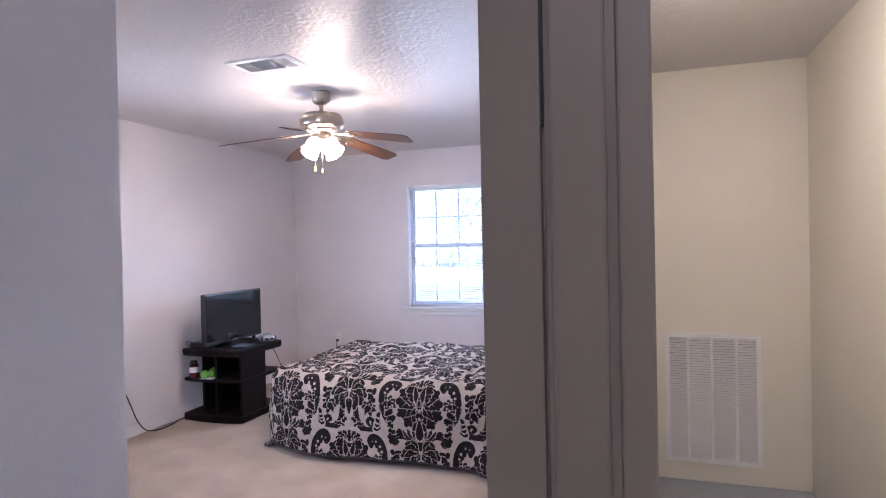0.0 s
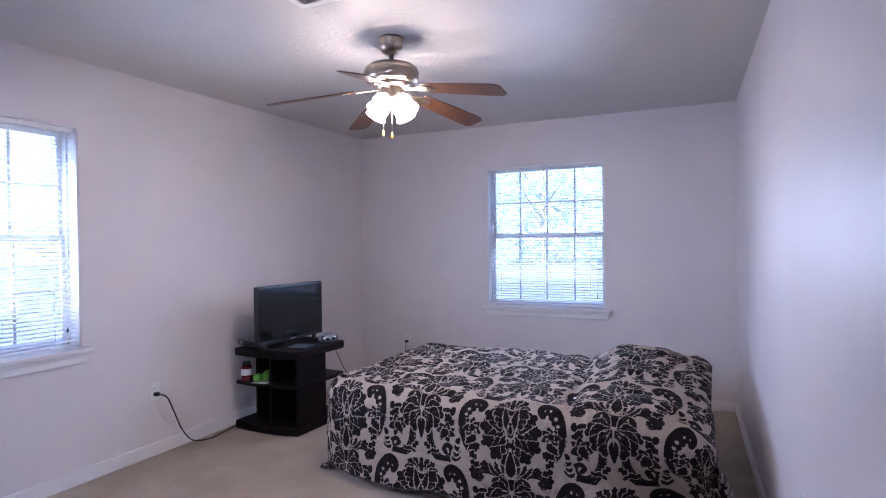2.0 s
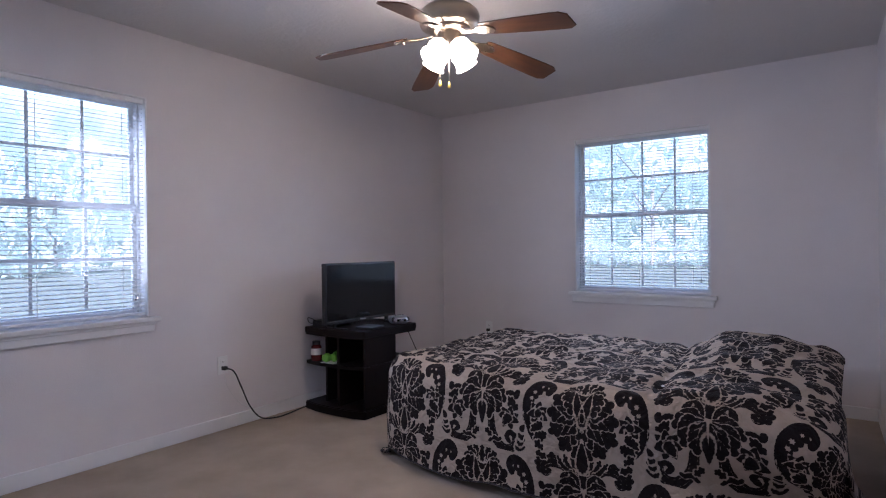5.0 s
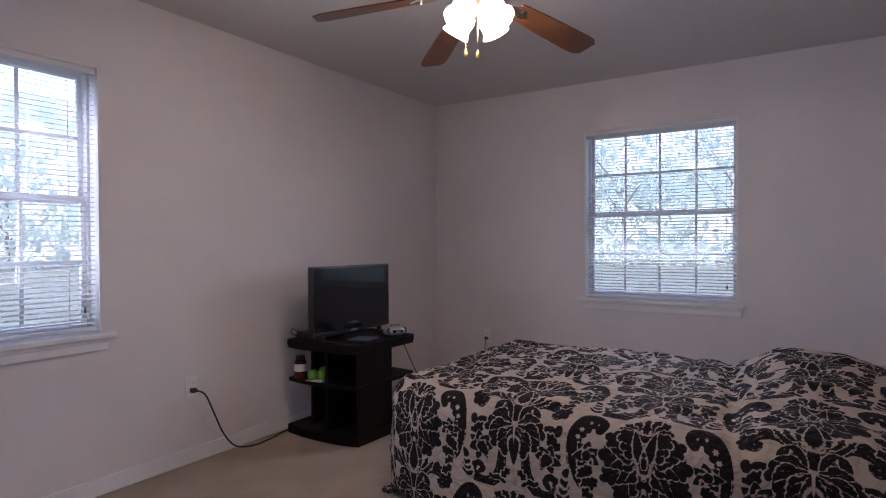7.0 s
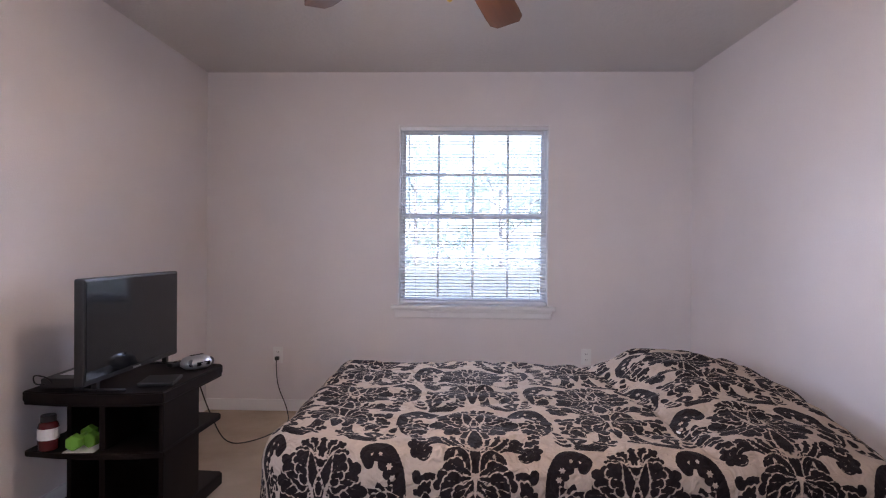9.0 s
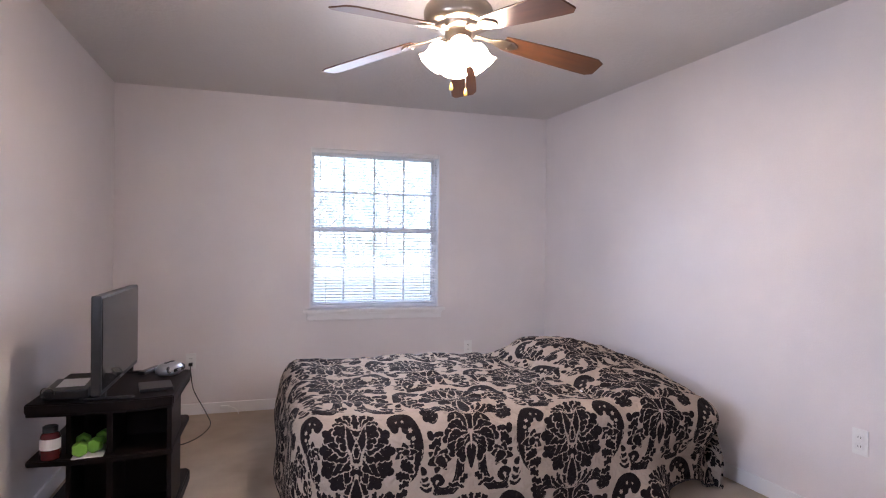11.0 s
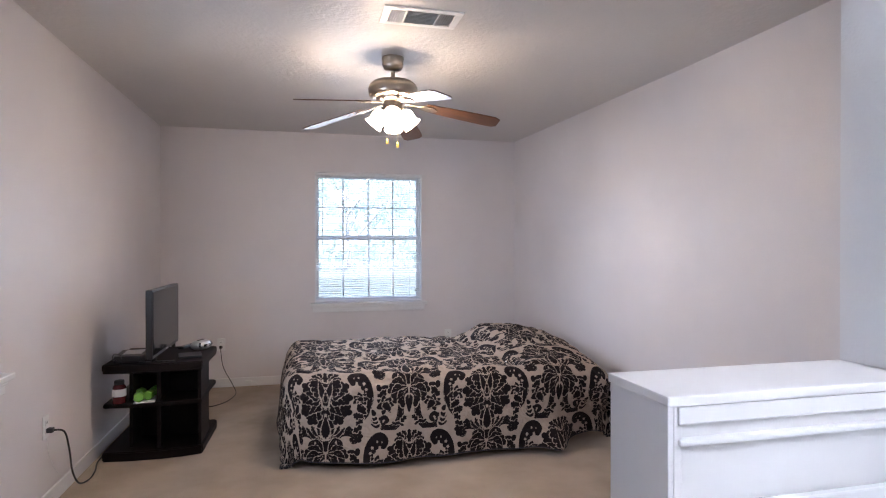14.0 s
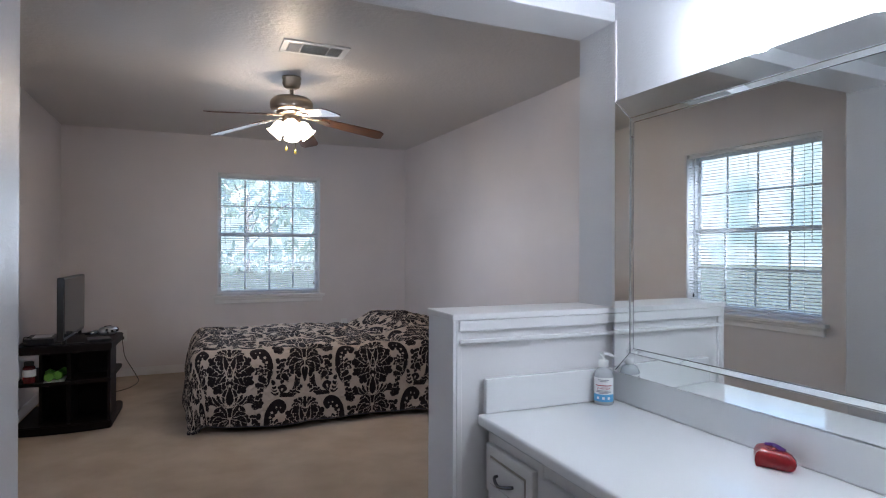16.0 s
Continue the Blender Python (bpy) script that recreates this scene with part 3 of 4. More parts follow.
def comforter_cloth():
    m = material("damask_cotton", (0.40, 0.325, 0.265), 0.85, bump=0.5, scale=420, vary=0.05, vary_scale=5, spec=0.2, bump_dist=0.003)
    n, l = m.node_tree.nodes, m.node_tree.links
    at = n.new("ShaderNodeAttribute")
    at.attribute_name = "print_depth"
    ramp = n.new("ShaderNodeMapRange")
    ramp.inputs[1].default_value, ramp.inputs[2].default_value = -0.0007, 0.0007
    l.new(at.outputs["Fac"], ramp.inputs[0])
    mix = n.new("ShaderNodeMix")
    mix.data_type = "RGBA"
    b = n["Principled BSDF"]
    old = b.inputs["Base Color"].links[0].from_socket
    l.new(ramp.outputs[0], mix.inputs[0])
    l.new(old, mix.inputs[6])
    mix.inputs[7].default_value = (0.010, 0.006, 0.007, 1)
    l.new(mix.outputs[2], b.inputs["Base Color"])
    # puckers of the quilting, over the weave
    crumple = n.new("ShaderNodeTexNoise")
    crumple.inputs["Scale"].default_value, crumple.inputs["Detail"].default_value = 26, 3
    crumple.inputs["Distortion"].default_value = 0.8
    where = n.new("ShaderNodeTexCoord")
    l.new(where.outputs["Object"], crumple.inputs["Vector"])
    bp = n.new("ShaderNodeBump")
    bp.inputs["Strength"].default_value, bp.inputs["Distance"].default_value = 0.9, 0.03
    l.new(crumple.outputs[0], bp.inputs["Height"])
    l.new(b.inputs["Normal"].links[0].from_socket, bp.inputs["Normal"])
    l.new(bp.outputs[0], b.inputs["Normal"])
    return m


def comforter():
    step = 0.0036
    L = BX1 - BX0
    s = np.arange(-0.60, L + 0.66, step)       # along the bed, from the hem at the foot
    t = np.arange(-0.585, BY1 - BY0 + 0.50, step)        # across it, from the hem at the front
    S, Tt = np.meshgrid(s, t, indexing="ij")
    S = np.where(S < 0, S * (1 - 0.38 * smooth(0.45, 1.15, Tt)), S)
    S = np.where(S > L, L + (S - L) * (1 - 0.80 * smooth(-0.02, 0.35, Tt)), S)     # hangs at the head beside the front corner only
    over_x = np.maximum(0, -S) - np.maximum(0, S - L)
    front, back = np.maximum(0, -Tt), np.maximum(0, Tt - (BY1 - BY0))
    over_y = front - back
    D = (np.abs(over_x) ** 3.5 + np.abs(over_y) ** 3.5) ** (1 / 3.5)
    flat = np.hypot(over_x, over_y)
    ux, uy = over_x / np.maximum(flat, 1e-9), over_y / np.maximum(flat, 1e-9)
    bend = BR * math.pi / 2
    hang = np.maximum(0, D - bend)
    out = np.where(D < bend, BR * np.sin(np.minimum(D, bend) / BR), BR + 0.02 * hang)
    down = np.where(D < bend, BR * (1 - np.cos(np.minimum(D, bend) / BR)), BR + hang)
    limit = BZ - 0.018
    extra = np.maximum(0, down - limit)
    out = out + extra * 0.5
    fold = ripple(S * 1.0, Tt * 1.0, 3, 9.0) * smooth(0.05, 0.5, down) * 0.014 + ripple(S, Tt, 8, 3.0) * smooth(0.0, 0.5, down) * 0.012
    out = out + fold
    X = BX0 + np.clip(S, 0, L) - ux * out
    Y = BY0 + np.clip(Tt, 0, BY1 - BY0) - uy * out
    Z = BZ - np.minimum(down, limit)
    top = 1 - smooth(0, 0.2, D)
    Z = Z + ripple(S, Tt, 5, 7.0) * 0.007 * (0.4 + 0.6 * top) + ripple(S, Tt, 6, 22.0) * 0.0055 + ripple(S, Tt, 16, 48.0) * 0.0028 * (0.5 + 0.5 * ripple(S, Tt, 17, 6.0))
    # quilting and the pillow under the cover at the head
    Z = Z - 0.006 * top * (np.exp(-((S * 3.3) % 1 - 0.5) ** 2 * 90) + np.exp(-((Tt * 3.3) % 1 - 0.5) ** 2 * 90))
    lift = smooth(BX1 - BX0 - 0.62, BX1 - BX0 - 0.36, S + 0.10 * (Tt - 0.65) + 0.02 * ripple(S, Tt, 9, 5)) * (1 - 0.35 * smooth(BX1 - BX0 - 0.2, BX1 - BX0, S))
    side = smooth(-0.10, 0.12, Tt) * (1 - smooth(BY1 - BY0 - 0.12, BY1 - BY0 + 0.10, Tt))
    Z = Z + 0.105 * lift * (0.25 + 0.75 * side) * (0.45 + 0.55 * smooth(0.15, 0.95, Tt)) * (1 - smooth(0.1, 0.3, down))
    crease = np.exp(-((S - (BX1 - BX0 - 0.60) + 0.12 * (Tt - 0.65)) / 0.03) ** 2)
    Z = Z - 0.02 * crease * top
    Y = Y + 0.13 * np.clip((-1.55 - X) / 0.5, 0, 1.2) ** 2 * (1 - smooth(0.0, 0.7, Tt))
    Z = Z - 0.06 * smooth(-0.40, 0.11, X) * (1 - smooth(-0.05, 0.55, Tt)) * (1 - smooth(0.1, 0.4, down))
    # the cover is drawn in towards the wall at the head, and puddles before it
    Y = Y + 0.19 * smooth(-0.50, 0.0, X) * smooth(0.05, 0.45, down) * (over_y > 0)
    lump = np.exp(-((X + 0.33) / 0.10) ** 2) * smooth(0.30, 0.53, down) * (over_y > 0)
    Y = Y - 0.16 * lump
    X = X + 0.06 * smooth(0.12, 0.52, down) * smooth(-0.30, 0.05, X) * (1 - smooth(0.0, 0.3, Tt))
    X = X - 0.04 * smooth(0.25, 0.8, Tt) * np.where(S < 0, smooth(0.03, 0.3, down), 0)
    Z = np.maximum(Z, 0.010 + 0.006 * (1 + ripple(S, Tt, 11, 14)))
    nx, ny = S.shape
    co = np.stack([X, Y, Z], -1).reshape(-1, 3)
    idx = np.arange(nx * ny).reshape(nx, ny)
    quads = np.stack([idx[:-1, :-1], idx[1:, :-1], idx[1:, 1:], idx[:-1, 1:]], -1).reshape(-1, 4)
    me = bpy.data.meshes.new("comforter")
    me.vertices.add(len(co))
    me.vertices.foreach_set("co", co.ravel())
    me.loops.add(quads.size)
    me.loops.foreach_set("vertex_index", quads.ravel())
    me.polygons.add(len(quads))
    me.polygons.foreach_set("loop_start", np.arange(0, quads.size, 4))
    me.update(calc_edges=True)
    a = me.attributes.new("print_depth", "FLOAT", "POINT")
    a.data.foreach_set("value", damask(S + BX0 + 1.79, Tt + 0.205).ravel())
    me.materials.append(comforter_cloth())
    me.shade_smooth()
    ob = tagged(new("comforter", me), "black and cream damask comforter spread over the bed", "comforter")
    hem = [tuple(co[idx[0, j]]) for j in range(ny - 1, 0, -9)] + [tuple(co[idx[i, 0]]) for i in range(0, nx, 9)]
    part("piping", tube(hem, 0.004, 6, 1), BLACKCLOTH, ob, "dark corded piping along the hem", True)
    th = ob.modifiers.new("thickness", "SOLIDIFY")
    th.thickness, th.offset = 0.012, -1
    return ob


pillow = thing("pillow", "grey cotton pillow tucked under the comforter", "pillow", (-0.085, 4.99, BZ - 0.05))
pb = box(-0.16, 0.16, -0.30, 0.28, 0.0, 0.09, 0.04, 4)
part("cushion", pb, material("grey_cotton", (0.36, 0.36, 0.40), 0.9, bump=0.3, scale=300, vary=0.05), pillow, "", True)
bed = thing("bed", "full-size bed with white sheets under a comforter", "bed", (0, 0, 0))
part("mattress", box(BX0 + 0.05, BX1 - 0.02, BY0 + 0.17, BY1 - 0.02, 0.29, BZ - 0.03, 0.06, 4), SHEET, bed, "mattress in a white fitted sheet", True)
part("box_spring", box(BX0 + 0.05, BX1 - 0.02, BY0 + 0.17, BY1 - 0.03, 0.12, 0.288, 0.02, 2), SHEET, bed)
for bx in (BX0 + 0.2, BX1 - 0.12):
    for by in (BY0 + 0.3, BY1 - 0.15):
        part("leg", lathe([(0, 0), (0.03, 0), (0.03, 0.119), (0, 0.119)], 16, Matrix.Translation((bx, by, 0.001))), BLACK, bed)
sk = bmesh.new()
rows_ = []
for i in range(41):
    y = 4.45 + 0.9 * i / 40
    rows_.append([sk.verts.new((-1.975 - 0.075 * (1 - z / 0.5) - 0.018 * math.sin(y * 31) * (1 - z / 0.5) - 0.01 * math.sin(y * 13 + 2), y, z)) for z in (0.5, 0.36, 0.22, 0.1, 0.012)])
for p, q in zip(rows_, rows_[1:]):
    for k in range(4):
        sk.faces.new((p[k], p[k + 1], q[k + 1], q[k]))
ex = bmesh.ops.extrude_face_region(sk, geom=list(sk.faces))
bmesh.ops.translate(sk, verts=[v for v in ex["geom"] if isinstance(v, bmesh.types.BMVert)], vec=(0.006, 0, 0))
part("hanging_sheet", sk, SHEET, bed, "white sheet hanging out at the foot", True)
comforter()

# ---- ceiling fan ----
FX, FY = -1.404, 3.902
fan = thing("ceiling_fan", "brushed-nickel ceiling fan with five walnut blades and a lit light kit", "ceiling fan", (FX, FY, 0), -4)
part("canopy", lathe([(0, TOP - 0.001), (0.064, TOP - 0.001), (0.066, TOP - 0.012), (0.060, TOP - 0.020), (0.062, TOP - 0.045), (0.052, TOP - 0.070), (0.030, TOP - 0.083), (0, TOP - 0.085)], 40), NICKEL, fan, "", True)
part("downrod", lathe([(0.013, TOP - 0.08), (0.013, 2.30), (0.022, 2.298), (0.026, 2.285)], 20), NICKEL, fan, "", True)
part("motor_housing", lathe([(0.02, 2.305), (0.075, 2.303), (0.118, 2.293), (0.138, 2.275), (0.145, 2.255), (0.142, 2.225), (0.136, 2.208), (0.10, 2.200), (0.085, 2.196), (0, 2.196)], 48), NICKEL, fan, "", True)
part("vent_ring", lathe([(0.10, 2.2), (0.098, 2.187), (0.060, 2.178), (0, 2.178)], 40, None, 0.05, 12), NICKEL, fan, "polished brass-toned vent ring", True)
part("switch_housing", lathe([(0.055, 2.178), (0.058, 2.16), (0.052, 2.135), (0.056, 2.112), (0.03, 2.095), (0, 2.093)], 36), NICKEL, fan, "", True)

blade_bm = bmesh.new()
rim = []
for r, hw in ((0.20, 0.046), (0.24, 0.052), (0.40, 0.062), (0.56, 0.067), (0.615, 0.066), (0.645, 0.045)):
    rim.append((r, hw))
pts = [(r, -h) for r, h in rim] + [(r, h) for r, h in reversed(rim)]
join(blade_bm, prism(pts, -0.003, 0.003, 0.0012, 1))
blade_me = finish(blade_bm, "blade", WALNUT)
arm = bmesh.new()
join(arm, prism([(0.075, -0.013), (0.15, -0.011), (0.185, -0.03), (0.235, -0.034), (0.262, -0.012), (0.268, 0), (0.262, 0.012), (0.235, 0.034), (0.185, 0.03), (0.15, 0.011), (0.075, 0.013)], -0.010, -0.0035, 0.0018, 1))
for y in (-0.018, 0.018):
    join(arm, lathe([(0, -0.0135), (0.005, -0.0125), (0.006, -0.010)], 10, Matrix.Translation((0.225, y, 0))))
arm_me = finish(arm, "blade_arm", NICKEL)
for k in range(5):
    m = pose(0, 0, 2.186, 0, 0, 72 * k) @ pose(0, 0, 0, 0, 9.5, 0) @ pose(0, 0, 0, -11, 0, 0)
    b = new("blade", blade_me)
    b.parent, b.matrix_local = fan, m
    b["label"] = "walnut-veneer fan blade"
    a = new("blade_arm", arm_me)
    a.parent, a.matrix_local = fan, m
for k, ang in enumerate((-97, -7, 83, 173)):
    tilt = Matrix.Rotation(radians(ang), 4, "Z") @ Matrix.Translation((0.036, 0, 2.138)) @ Matrix.Rotation(radians(-40), 4, "Y")
    cup = part("lamp_holder", lathe([(0.012, 0.02), (0.02, 0.012), (0.024, -0.012), (0.022, -0.03)], 24, tilt), NICKEL, fan, "", True)
    prof = [(0.020, -0.022), (0.034, -0.029), (0.046, -0.045), (0.049, -0.066), (0.045, -0.088), (0.046, -0.106), (0.056, -0.125)]
    sh = lathe(prof + [(r - 0.003, z) for r, z in reversed(prof)], 48, tilt, 0.09, 8)
    part("shade", sh, SHADE, fan, "lit scalloped white glass tulip shade", True)
    part("bulb", lathe([(0, -0.03), (0.014, -0.035), (0.024, -0.062), (0.020, -0.085), (0, -0.095)], 20, tilt), SHADE, fan, "lit bulb", True)
for x, y, z in ((0.02, -0.03, 1.905), (-0.03, -0.025, 1.925)):
    ch = part("pull_chain", tube([(x, y, 2.10), (x * 1.2, y * 1.2, 2.0), (x * 1.2, y * 1.2, z + 0.03)], 0.0018, 6), NICKEL, fan)
    part("fob", lathe([(0, 0.034), (0.003, 0.032), (0.008, 0.012), (0.0075, 0.004), (0, 0)], 14, Matrix.Translation((x * 1.2, y * 1.2, z))), YELLOW, ch, "yellow pull fob", True)

# ---- ceiling register ----
vent = thing("ceiling_vent", "white stamped ceiling air register with slanted louvres", "vent", (-1.366, 3.27, TOP), 0)
vf = bmesh.new()
for x0, x1, y0, y1 in ((-0.19, 0.19, -0.105, -0.072), (-0.19, 0.19, 0.072, 0.105), (-0.19, -0.155, -0.072, 0.072), (0.155, 0.19, -0.072, 0.072), (-0.082, -0.074, -0.072, 0.072), (0.074, 0.082, -0.072, 0.072)):
    box(x0, x1, y0, y1, -0.009, -0.0008, 0.002, bm=vf)
part("frame", vf, PLASTIC, vent)
# ceiling is not cut: a black sheet paints the dark of the opening
part("duct_shade", box(-0.156, 0.156, -0.073, 0.073, -0.0022, -0.0012), BLACK, vent, "flat black sheet painted as the dark behind the louvres")
for x0, x1, tilt in ((-0.152, -0.084, 48), (0.084, 0.152, -48)):
    for k in range(6):
        ob = part("louvre", box(-0.0065, 0.0065, -0.071, 0.071, -0.0006, 0.0006), PLASTIC, vent)
        ob.matrix_local = pose(x0 + (x1 - x0) * (k + 0.5) / 6, 0, -0.0085, 0, tilt, 0)
for k in range(9):
    ob = part("louvre", box(-0.073, 0.073, -0.0075, 0.0075, -0.0006, 0.0006), PLASTIC, vent)
    ob.matrix_local = pose(0, -0.064 + 0.016 * k, -0.0085, 40, 0, 0)

# ---- outlets, switch and cords ----


def outlet(at, rz, blank=False):
    """A wall plate; y points into the wall."""
    o = thing("wall_plate" if blank else "wall_outlet", "blank white wall plate" if blank else "white duplex wall outlet with cover plate", "outlet", at, rz, "wall plates")
    part("plate", box(-0.036, 0.036, -0.006, -0.0005, -0.058, 0.058, 0.003), PLASTIC, o)
    if blank:
        for z in (-0.042, 0.042):
            part("screw", lathe([(0, 0.0015), (0.003, 0.001), (0.0035, 0)], 10, Matrix.Translation((0, -0.006, z)) @ Matrix.Rotation(radians(90), 4, "X")), PLASTIC, o)
        return o
    for z in (-0.02, 0.02):
        s = part("socket", box(-0.017, 0.017, -0.009, -0.0058, z - 0.014, z + 0.014, 0.004), PLASTIC, o)
        for x in (-0.006, 0.006):
            part("slot", box(x - 0.0012, x + 0.0012, -0.0095, -0.0088, z - 0.003, z + 0.006), BLACK, s)
    return o


outlet((W, 3.845, 0.42), 90)
outlet((-2.662, N, 0.405), 0)
outlet((-0.456, N, 0.42), 0)
outlet((east(3.515), 3.515, 0.44), -90)
outlet((east(3.11), 3.11, 0.45), -90, True)
sw = thing("light_switch", "painted-over toggle light switch with cover plate", "switch", (east(1.385) - 0.001, 1.385, 1.348), -90)
part("plate", box(-0.026, 0.026, -0.004, 0.002, -0.034, 0.024, 0.0015), WALL, sw)
tg = part("toggle", box(-0.004, 0.004, -0.022, 0.0, -0.0045, 0.0045, 0.0015), NICKEL, sw)
tg.matrix_local = pose(0, -0.003, 0, 20, 0, 0)
hd = thing("fan_remote", "small white fan control in a wall cradle", "remote", (east(1.362) - 0.001, 1.362, 1.404), -90)
part("cradle", box(-0.018, 0.018, -0.006, 0.002, -0.026, 0.018, 0.002), PLASTIC, hd)
part("remote", box(-0.015, 0.015, -0.016, -0.0055, -0.018, 0.026, 0.004), PLASTIC, hd)

pc = thing("power_cord", "black power cord plugged into the west outlet, trailing to the stand", "cord", (0, 0, 0))
part("plug", box(W + 0.0095, W + 0.04, 3.83, 3.86, 0.39, 0.415, 0.006), BLACK, pc)
part("cord", tube([(W + 0.035, 3.845, 0.402), (W + 0.075, 3.88, 0.38), (W + 0.080, 3.93, 0.27), (W + 0.07, 4.00, 0.13), (W + 0.075, 4.08, 0.035), (W + 0.085, 4.20, 0.007), (W + 0.075, 4.33, 0.006), (W + 0.04, 4.50, 0.006), (W + 0.04, 4.75, 0.006)], 0.0048), BLACK, pc, "", True)
wc = thing("thin_cable", "thin white cable hanging along the wall", "cord", (0, 0, 0))
part("cable", tube([(W + 0.004, 3.855, 0.36), (W + 0.005, 3.88, 0.27), (W + 0.006, 3.98, 0.14), (W + 0.016, 4.10, 0.09), (W + 0.018, 4.3, 0.088), (W + 0.016, 4.6, 0.088)], 0.0018, 6), PLASTIC, wc, "", True)
nc = thing("power_cord", "black cord hanging from the north outlet in a loop", "cord", (0, 0, 0))
part("plug", box(-2.676, -2.648, N - 0.038, N - 0.0095, 0.372, 0.397, 0.005), BLACK, nc)
part("cord", tube([(-2.662, N - 0.035, 0.385), (-2.655, N - 0.06, 0.32), (-2.63, N - 0.09, 0.2), (-2.54, N - 0.18, 0.06), (-2.50, N - 0.34, 0.008), (-2.58, N - 0.62, 0.007), (-2.70, N - 0.80, 0.05), (-2.73, N - 0.98, 0.28), (-2.74, N - 1.14, 0.54), (-2.76, N - 1.19, 0.601)], 0.0035), BLACK, nc, "", True)
cj = thing("cable_jack", "small white cable splitter on the baseboard", "cable jack", (-2.42, N - 0.013, 0.05))
part("body", box(-0.03, 0.03, -0.018, 0, -0.012, 0.012, 0.004), PLASTIC, cj)
part("lead", tube([(0.03, -0.01, 0), (0.08, -0.03, -0.015), (0.10, -0.06, -0.044)], 0.003, 6), PLASTIC, cj)

# ---- television and stand ----
stand = thing("tv_stand", "espresso-brown wooden television stand with open shelves", "stand", (0, 0, 0))
PLAN = [(-3.12, 4.475), (-2.97, 4.455), (-2.80, 4.452), (-2.66, 4.465), (-2.545, 4.495), (-2.53, 5.035), (-2.545, 5.06), (-3.12, 5.10)]
part("top", prism(PLAN, 0.556, 0.600, 0.005), ESPRESSO, stand)
part("top_bead", prism([(x * 0.99 - 0.0275, 4.78 + (y - 4.78) * 0.985) for x, y in PLAN], 0.544, 0.5558, 0.003), ESPRESSO, stand)
part("base", prism(PLAN, 0.002, 0.060, 0.006), ESPRESSO, stand)
part("middle_shelf", prism([(x * 0.985 - 0.043, 4.78 + (y - 4.78) * 0.97) for x, y in PLAN], 0.330, 0.356, 0.004), ESPRESSO, stand)
for z0, z1 in ((0.060, 0.330), (0.356, 0.544)):
    part("divider", box(-2.815, -2.79, 4.50, 4.7595, z0, z1, 0.002), ESPRESSO, stand)
    part("back_panel", box(-2.995, -2.5745, 4.76, 4.785, z0, z1, 0.002), ESPRESSO, stand)
    part("side_panel", box(-2.985, -2.965, 4.55, 4.7595, z0, z1, 0.002), ESPRESSO, stand)
    part("side_panel", box(-2.574, -2.554, 4.51, 4.83, z0, z1, 0.002), ESPRESSO, stand)

tv = thing("television", "black flat-screen television on two splayed feet", "television", (-2.818, 4.767, 0.600), -0.6)
part("cabinet", box(-0.035, 0.006, -0.365, 0.365, 0.035, 0.462, 0.008), BLACK, tv)
part("rear_bulge", box(-0.062, -0.034, -0.22, 0.22, 0.06, 0.33, 0.014), BLACK, tv)
part("screen", box(0.0062, 0.0085, -0.352, 0.352, 0.058, 0.450, 0.001), SCREEN, tv, "glossy dark screen")
for y in (-0.27, 0.27):
    part("foot", prism([(-0.10, y - 0.008), (0.11, y - 0.016), (0.12, y), (0.11, y + 0.016), (-0.10, y + 0.008)], 0.001, 0.010, 0.003), BLACK, tv)
    part("leg", box(-0.02, 0.004, y - 0.012, y + 0.012, 0.008, 0.04, 0.004), BLACK, tv)
part("chin_badge", box(0.006, 0.0082, -0.03, 0.03, 0.042, 0.05), SILVER, tv)

cb = thing("cable_box", "flat black set-top box with a paper slip on top", "set-top box", (-2.985, 4.635, 0.601), 4)
part("case", box(-0.085, 0.085, -0.13, 0.13, 0.004, 0.045, 0.006), BLACK, cb)
for x in (-0.06, 0.06):
    for y in (-0.1, 0.1):
        part("foot", box(x - 0.01, x + 0.01, y - 0.01, y + 0.01, 0.0, 0.0045), BLACK, cb)
part("paper_slip", box(-0.05, 0.06, -0.06, 0.10, 0.0452, 0.0462), PLASTIC, cb, "white paper slip")
part("lead", tube([(-0.07, -0.13, 0.02), (-0.08, -0.17, 0.035), (-0.07, -0.19, 0.07), (-0.04, -0.17, 0.06), (-0.04, -0.13, 0.03)], 0.003, 6), BLACK, cb)

rd = thing("clock_radio", "small rounded silver clock radio on the stand", "radio", (-2.625, 4.955, 0.600), -30)
rb = lathe([(0, 0), (0.055, 0.001), (0.078, 0.018), (0.080, 0.036), (0.066, 0.058), (0.040, 0.068), (0, 0.070)], 32)
bmesh.ops.scale(rb, vec=(0.75, 1.0, 0.9), verts=rb.verts)
part("case", rb, SILVER, rd, "", True)
part("display", box(0.045, 0.0585, -0.035, 0.035, 0.020, 0.038, 0.004), SCREEN, rd)
for y in (-0.052, 0.052):
    part("speaker_grille", lathe([(0, 0.004), (0.016, 0.004), (0.019, 0)], 18, Matrix.Translation((0.038, y, 0.034)) @ Matrix.Rotation(radians(72), 4, "Y")), CHROME, rd)
for k in range(4):
    part("button", box(-0.012, 0.004, -0.03 + k * 0.018, -0.018 + k * 0.018, 0.058, 0.066, 0.002), CHROME, rd)
bx = thing("media_player", "thin black disc case lying on the stand", "disc case", (-2.645, 4.66, 0.600), 12)
part("case", box(-0.07, 0.07, -0.08, 0.08, 0.001, 0.016, 0.003), BLACK, bx)
rm = thing("remote_control", "black remote control beside the television", "remote", (-2.73, 5.03, 0.600), 70)
part("case", box(-0.085, 0.085, -0.02, 0.02, 0.001, 0.02, 0.006), BLACK, rm)
